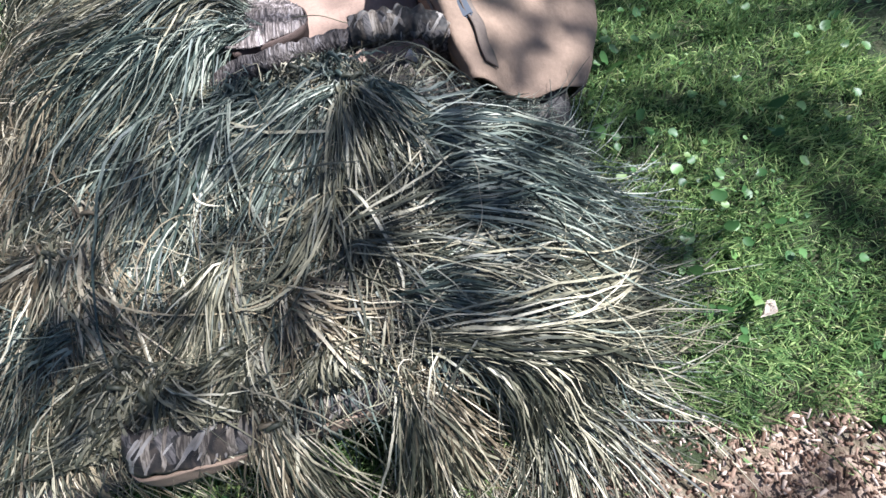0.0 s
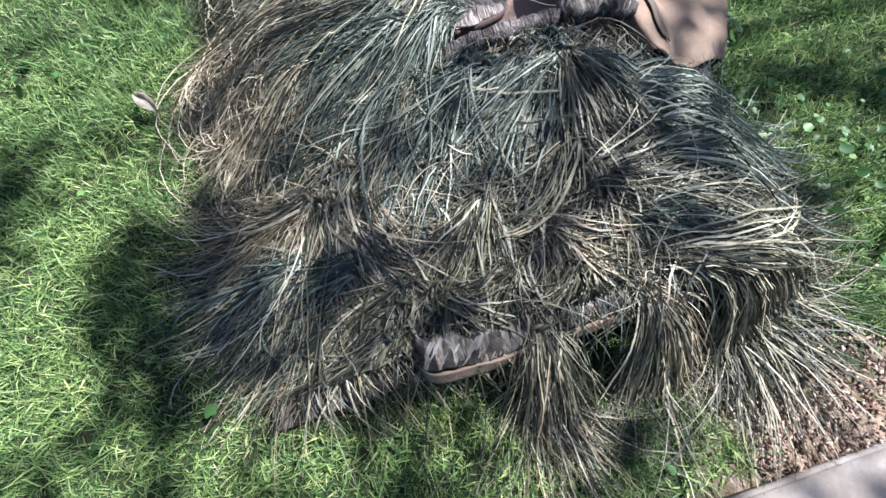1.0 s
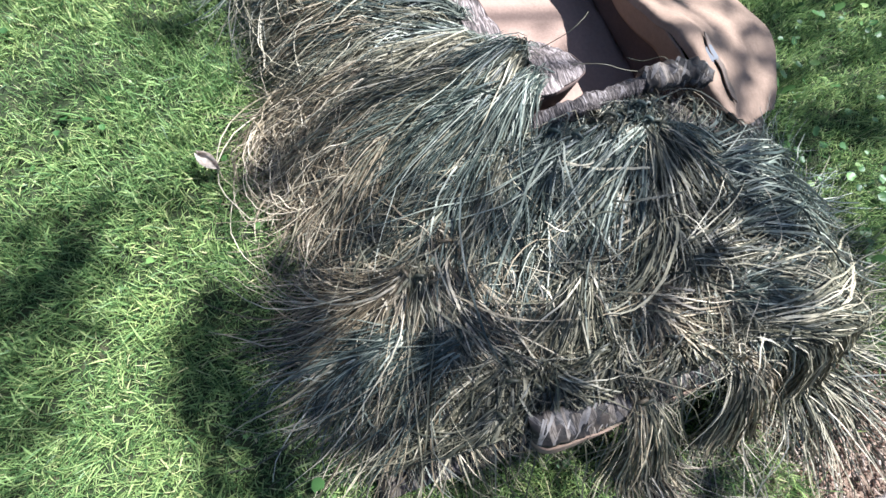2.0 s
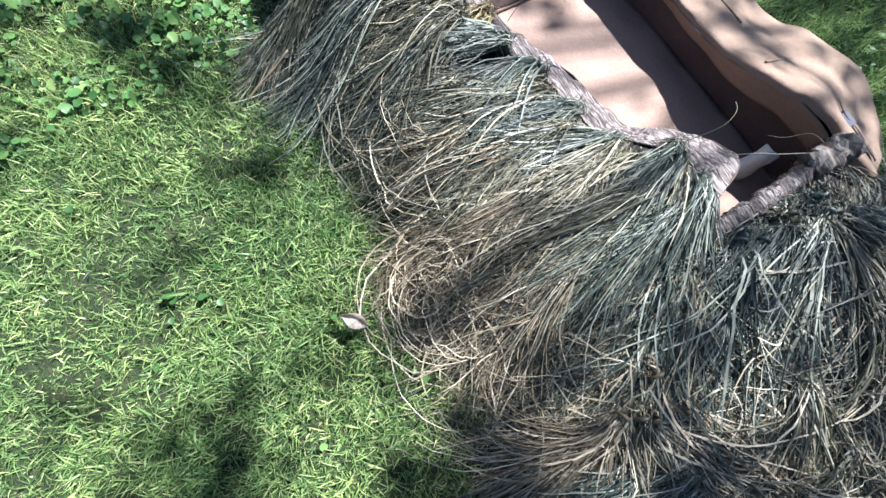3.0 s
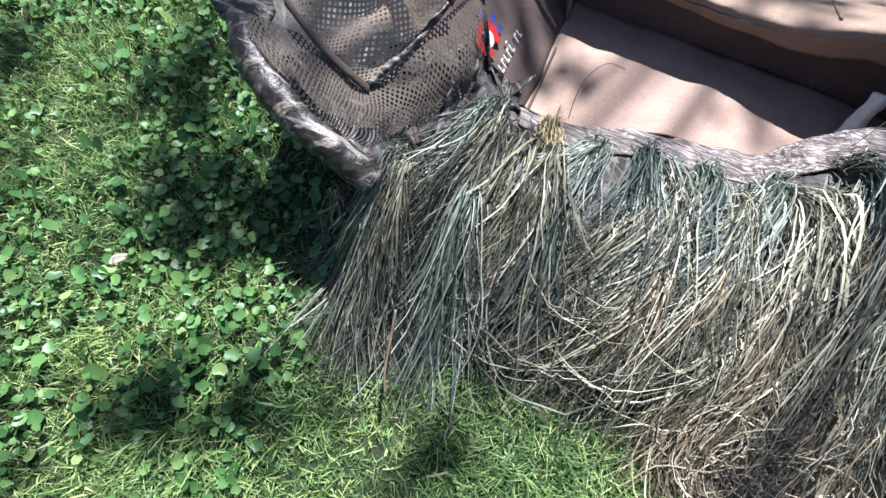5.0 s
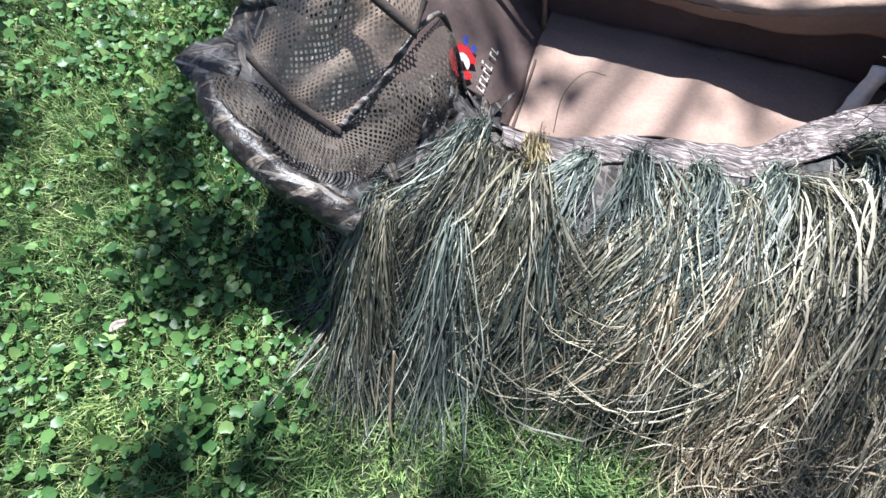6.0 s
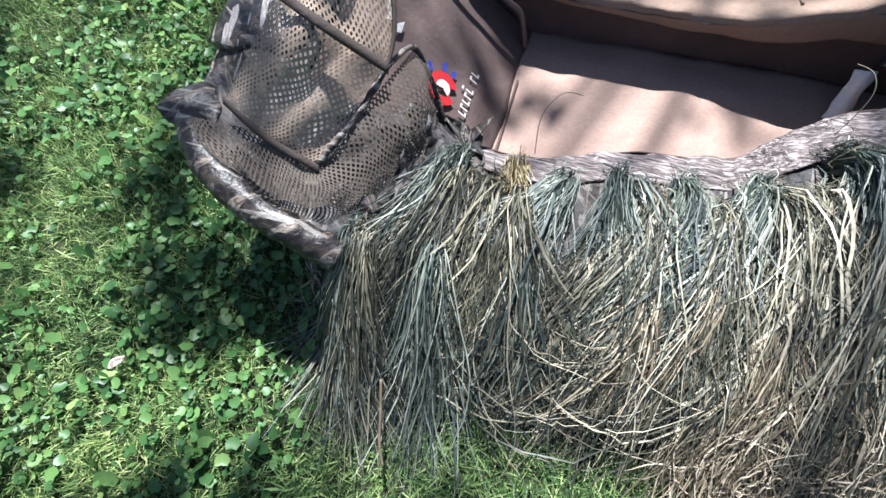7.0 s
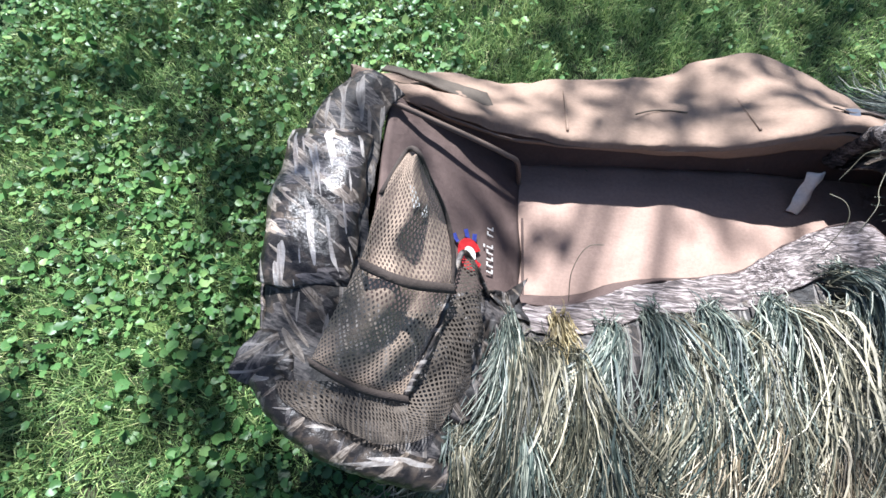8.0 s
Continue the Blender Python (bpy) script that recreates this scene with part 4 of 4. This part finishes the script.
# the foot cover
FOOT = [(0.525, 0.175, 0.325, -60, 28, 0.62, G), (0.525, 0.175, 0.325, -15, 25, 0.50, O), (0.53, 0.18, 0.325, 25, 20, 0.46, O), (0.56, 0.20, 0.32, 52, 14, 0.34, G), (0.50, 0.0, 0.30, -55, 22, 0.55, G), (0.46, -0.12, 0.28, -52, 14, 0.62, O), (0.44, -0.22, 0.25, -48, 10, 0.55, G),
        (0.683, -0.479, 0.21, -25, 22, 0.50, O), (0.67, -0.50, 0.19, -70, 24, 0.42, T), (0.70, -0.46, 0.20, 5, 18, 0.48, T), (0.62, -0.40, 0.22, -8, 14, 0.55, T), (0.74, 0.10, 0.27, 10, 40, 0.32, O), (0.80, -0.12, 0.26, -35, 40, 0.42, O), (0.86, 0.06, 0.27, 70, 40, 0.40, O), (0.92, -0.02, 0.25, 20, 70, 0.22, T),
        (0.98, 0.14, 0.26, 82, 14, 0.55, G), (0.92, 0.20, 0.27, 78, 16, 0.52, O), (1.06, 0.18, 0.25, 76, 12, 0.58, O), (0.84, 0.24, 0.27, 88, 16, 0.50, G), (0.76, 0.26, 0.28, 84, 14, 0.46, G), (0.68, 0.26, 0.29, 72, 14, 0.42, G), (1.10, 0.26, 0.23, 66, 12, 0.50, O),
        (0.95, -0.34, 0.21, -80, 34, 0.44, O), (1.02, -0.30, 0.21, -60, 30, 0.42, O), (0.86, -0.42, 0.19, -90, 28, 0.44, G), (1.05, -0.40, 0.19, -60, 30, 0.28, O), (0.80, -0.55, 0.15, -75, 34, 0.36, G), (1.00, -0.12, 0.23, -50, 46, 0.22, O), (0.47, -0.05, 0.30, -48, 12, 0.5, G), (0.46, -0.18, 0.27, -42, 10, 0.5, O), (0.48, 0.10, 0.315, -35, 18, 0.5, G), (0.98, -0.36, 0.21, -20, 22, 0.20, O), (1.00, -0.28, 0.215, 8, 26, 0.18, O), (1.04, 0.02, 0.235, -10, 40, 0.2, O)]
for bx, by, bz, head, fan, ln, mat in FOOT:
    tuft(mat, 360, (bx, by, bz), head, fan * 0.65, ln, wander=0.28, lift=0.018, curl=0.5, bulge=0.03, xmin=0.45, xmax=1.11 if -0.45 < by < 0.13 else 9.0, width=0.0031)
# short tufts that lie back over the bar, and straw caught under the head roll
for bx, by, bz, head, ln, mat in [(0.505, 0.14, 0.33, 140, 0.10, G), (0.51, 0.06, 0.325, 150, 0.08, O)]:
    tuft(mat, 130, (bx, by, bz), head, 26, ln, wander=0.3, lift=0.02, width=0.0028)
for bx, by, head in [(-0.84, -0.53, -70), (-0.79, -0.55, -110)]:
    tuft(T, 60, (bx, by, 0.13), head, 24, 0.20, wander=0.5, lift=0.02, curl=0.8, width=0.0022)
# tufts that hang over the foot hem
for bx, by, head, ln, mat in [(1.115, -0.11, 2, 0.40, T), (1.12, -0.10, 8, 0.42, O), (1.12, 0.145, 22, 0.36, T), (1.12, 0.15, 8, 0.34, O)]:
    tuft(mat, 240, (bx, by, 0.22), head, 6, ln, wander=0.22, lift=0.012, drop=1.0, width=0.0028)


def loose_raffia(material, label, patches):
    vs, fs, off = [], [], 0
    for n, xr, yr, head, fan, ln in patches:
        x, y = rng.uniform(*xr, n), rng.uniform(*yr, n)
        v, f = scattered(n, x, y, head, fan, ln)
        vs.append(v)
        fs.append(f + off)
        off += len(v)
    ob = link_part("loose_raffia", arrays_to_mesh("loose_raffia", np.concatenate(vs), np.concatenate(fs)), material, blind, label)
    ob["kind"] = "stuff"


def scattered(n, x, y, heading, fan, length, steps=12):
    th = radians(heading) + rng.normal(0, radians(fan), n)
    L = np.clip(rng.normal(length, length * 0.3, n), 0.08, length * 1.7)
    turn = rng.normal(0, 1.0, n)
    layer = np.abs(rng.normal(0.016, 0.012, n)) + 0.008
    pts = np.zeros((n, steps, 3))
    far_end = x >= 0.45
    z = thatch_height(x, y) + layer
    for k in range(steps):
        s = k / (steps - 1)
        pts[:, k] = np.stack([x, y, z + 0.02 * np.sin(np.pi * s) * (turn > 0.4)], -1)
        th = th + turn / steps + rng.normal(0, 0.17, n)
        x, y = np.where(far_end, np.maximum(x + np.cos(th) * L / (steps - 1), 0.45), x + np.cos(th) * L / (steps - 1)), y + np.sin(th) * L / (steps - 1)
        z = np.maximum(np.maximum(thatch_height(x, y) + layer, z - L / (steps - 1) * 1.1), 0.01)
    return ribbons(pts, np.clip(0.0023 * np.exp(rng.normal(-0.1, 0.45, n)), 0.0009, 0.006), tip=0.35)


loose_raffia(STRAW_OLIVE, "tangled loose raffia strands", [(1300, (0.45, 1.05), (-0.68, 0.45), -40, 110, 0.24), (60, (-0.6, 0.4), (-0.6, -0.25), -90, 35, 0.18), (160, (0.0, 0.5), (-0.75, -0.4), -90, 50, 0.22), (90, (0.9, 1.16), (-0.5, 0.4), 0, 50, 0.36)])
loose_raffia(STRAW_TAN, "tangled dry tan raffia strands", [(800, (0.5, 1.05), (-0.62, 0.30), 20, 110, 0.20), (120, (0.05, 0.45), (-0.75, -0.45), -60, 80, 0.2)])
tube("raffia_stem", [(-0.60, -0.74, 0.17), (-0.585, -0.80, 0.14), (-0.57, -0.86, 0.12), (-0.55, -0.90, 0.11)], 0.0032, STRAW_TAN, blind, "one pale thick stem", 6, 14)
for wire in ([(-0.42, -0.10, 0.13), (-0.425, -0.04, 0.20), (-0.39, 0.02, 0.225), (-0.34, 0.035, 0.215)], [(0.20, 0.03, 0.25), (0.225, 0.08, 0.32), (0.215, 0.12, 0.345), (0.19, 0.15, 0.335)],
             [(0.28, 0.07, 0.265), (0.33, 0.14, 0.30), (0.36, 0.20, 0.29), (0.40, 0.27, 0.30)], [(0.42, 0.30, 0.315), (0.36, 0.31, 0.30), (0.33, 0.28, 0.26), (0.30, 0.25, 0.25)]):
    tube("stray_strand", wire, 0.0011, STRAW_OLIVE, blind, "", 5, 18)


# ---- small things on the lawn ----
def make_curl_leaf(name, at, size, material, label, category):
    bm = bmesh.new()
    rows = []
    for j in range(9):
        v = j / 8
        w = math.sin(math.pi * min(0.98, 0.06 + 0.9 * v)) * 0.45
        rows.append([bm.verts.new(((v - 0.5) * size, (u - 0.5) * 2 * w * size * 0.6, 0.012 + size * (0.30 * (2 * u - 1) ** 2 + 0.12 * math.sin(v * 5)))) for u in (0, 0.25, 0.5, 0.75, 1)])
    for j in range(8):
        for i in range(4):
            bm.faces.new((rows[j][i], rows[j][i + 1], rows[j + 1][i + 1], rows[j + 1][i]))
    bmesh.ops.solidify(bm, geom=bm.faces[:], thickness=0.001)
    ob = part(name, bm, material)
    ob.matrix_world = pose(*at)
    tagged(ob, label, category, "dry leaves on the lawn")
    return ob


def dry_leaf_material():
    n = Nodes("dry_leaf", 0.8)
    n.colour(n.ramp(n.noise(40, 4), [(0.3, (0.34, 0.27, 0.22)), (0.7, (0.66, 0.60, 0.54))]))
    return n.mat


DRY = dry_leaf_material()
make_curl_leaf("dry_leaf", (0.135, -0.945, 0.045, 10, 20, 40), 0.075, DRY, "pale curled dry leaf lying on grass", "leaf")
make_curl_leaf("dry_leaf", (1.168, 0.92, 0.045, 0, 10, 120), 0.055, DRY, "pale dry leaf lying in grass beside the thatch", "leaf")
make_curl_leaf("dry_leaf", (-1.263, -0.884, 0.03, 0, 10, 70), 0.042, DRY, "small brown dry leaf in the lawn", "leaf")
tw = tube("twig", [(-0.20, 0.50, 0.186), (-0.15, 0.52, 0.182), (-0.09, 0.525, 0.18), (-0.04, 0.515, 0.186)], 0.0028, BARK, None, "", 6, 14)
tagged(tw, "thin dark twig lying on the tan door", "twig")


# ---- the tree that shades the lawn ----
def make_tree():
    tree = tagged(new("shade_tree"), "tall leafy tree that throws dappled shade on the lawn", "tree")
    foot = Vector((1.3, 6.4, 0))
    tree.location = foot
    crown_at = SUN_FROM * (6.4 / SUN_FROM.z) + Vector((0.5, 2.3, 0)) - foot
    tube("trunk", [(0, 0, -0.05), (0.04, 0.02, 1.5), (-0.1, -0.15, 3.2), crown_at * 0.55 + Vector((0, 0, 2.2)), crown_at], 0.16, BARK, tree, "", 12, 40, 0.3)
    local = random.Random(3)
    # the crown is open over the sunny spots and thick over the shady ones, followed along the sun's rays
    sunny = [(-0.42, -1.24), (0.0, -1.2), (0.40, -1.2), (-0.66, -1.42), (0.59, -1.29), (-0.02, -0.86), (-0.30, -1.6), (-0.18, -0.81), (-0.05, -1.45), (-1.3, -0.99), (-0.47, -1.53), (-0.04, -1.28), (-0.77, -1.35), (-0.93, -0.9),
             (-1.18, -1.02), (-0.67, -0.92), (-0.22, -0.81), (-0.97, -1.34), (-0.67, -1.18), (-1.5, -0.93), (-1.6, -0.69), (-2.0, -0.25), (-1.66, -0.33), (-1.81, -0.03), (-1.76, 0.21), (-1.05, 0.94), (-0.79, 0.98), (-2.3, 0.9), (0.40, 1.1),
             (0.89, 1.0), (1.03, 1.1), (1.22, 0.9), (0.51, 1.54), (1.29, 1.04), (1.4, 0.6), (0.32, -1.07), (0.70, -1.29), (1.14, -0.81), (0.94, -1.28), (-0.24, 0.16), (-0.16, 0.13), (-0.32, 0.20), (1.05, 0.42), (1.25, 0.42), (1.32, 0.28), (1.2, 0.6)]
    shady = [(-0.43, -0.95), (-0.2, -1.42), (0.25, -1.09), (0.42, -1.44), (0.69, -1.06), (0.14, -1.54), (-0.73, -1.09), (0.05, -1.06), (0.16, -1.32), (-1.02, -1.13), (-0.68, -0.97), (-0.35, -1.37), (-0.81, -0.97), (-1.08, -1.19), (-1.15, -0.76),
             (-0.95, -0.72), (-0.37, -1.02), (-1.2, -0.66), (-1.41, -0.44), (-1.41, -0.93), (-1.65, 0.48), (-1.44, 0.27), (-1.47, -0.3), (-2.04, 0.75), (-0.36, 1.0), (0.67, 1.12), (0.81, 1.28), (0.65, 0.73), (0.97, 0.82), (0.95, 1.31), (0.56, -1.08),
             (0.76, -0.9), (0.23, -0.9), (0.92, -1.03), (-0.41, 0.06), (-0.48, 0.09), (0.04, 0.23)]

    def cover(gx, gy):
        """The share of sunlight that the crown keeps from each spot of the ground."""
        c = np.where(gy < -0.7, np.interp(gx, [-1.8, -1.1, -0.7, -0.3, 0.1, 0.35, 0.6], [0.42, 0.38, 0.22, 0.05, 0.10, 0.45, 0.68]), np.where(gx > 0.4, 0.5, 0.40)) + 0.15 * patchy(gx, gy, 5.0, 3)
        c = np.where((gx > -0.6) & (gx < 0.4) & (gy > 0.0) & (gy < 0.34), 0.22 + 0.14 * patchy(gx, gy, 8.0, 1), c)
        foot_end = (gx > 0.42) & (gx < 1.25) & (gy > -0.75) & (gy < 0.5)
        c = np.where(foot_end, 0.53 + 0.05 * patchy(gx, gy, 6.0, 2), c)
        c = np.where((gx > -0.8) & (gx < 0.45) & (gy > -0.82 - 0.2 * (gx > 0.1)) & (gy < 0.0), 0.03, c)
        for spots, step in ((sunny, -0.75), (shady, 0.45)):
            for sx, sy in spots:
                c = c + step * np.exp(-((gx - sx) ** 2 + (gy - sy) ** 2) / 0.018)
        edge = np.clip((2.9 - np.hypot(gx + 0.4, gy * 1.15)) / 0.9, 0, 1)
        return np.clip(c, 0.0, 0.9) * edge

    for gx, gy in shady[::2]:
        tipp = Vector((gx, gy, 0)) + SUN_FROM * (local.uniform(5.6, 7.4) / SUN_FROM.z) - foot
        root = crown_at + Vector((0, 0, -0.7)) * local.random()
        tube("limb", [root, (root + tipp) / 2 + Vector((0, 0, 0.2)), tipp], 0.012, BARK, tree, "", 7, 12, 0.2)
    n = 26000
    gx, gy = rng.uniform(-3.2, 2.4, n), rng.uniform(-2.4, 2.4, n)
    depth = -np.log(1 - cover(gx, gy))
    keep = rng.random(n) < depth / 2.31
    gx, gy = gx[keep], gy[keep]
    n = len(gx)
    up = rng.uniform(5.4, 7.4, n)
    toward = np.array(SUN_FROM / SUN_FROM.z)
    p = np.stack([gx, gy, np.zeros(n)], -1) + toward[None] * up[:, None] - np.array(foot)[None]
    L = rng.uniform(0.030, 0.055, n)
    d = rng.normal(0, 1, (n, 3))
    d[:, 2] *= 0.5
    d /= np.linalg.norm(d, axis=1, keepdims=True)
    s = np.cross(d, rng.normal(0, 0.35, (n, 3)) + np.array([0, 0, 1.0]))
    s /= np.linalg.norm(s, axis=1, keepdims=True)
    out = np.stack([p - d * L[:, None], p - d * L[:, None] * 0.3 + s * L[:, None] * 0.6, p + d * L[:, None] * 0.35 + s * L[:, None] * 0.5, p + d * L[:, None], p + d * L[:, None] * 0.35 - s * L[:, None] * 0.5, p - d * L[:, None] * 0.3 - s * L[:, None] * 0.6], axis=1)
    f = np.arange(n * 6).reshape(n, 6)
    ob = link_part("crown", arrays_to_mesh("crown", out.reshape(-1, 3), f), CROWN, tree, "loose green leaves")
    ob["kind"] = "stuff"


make_tree()
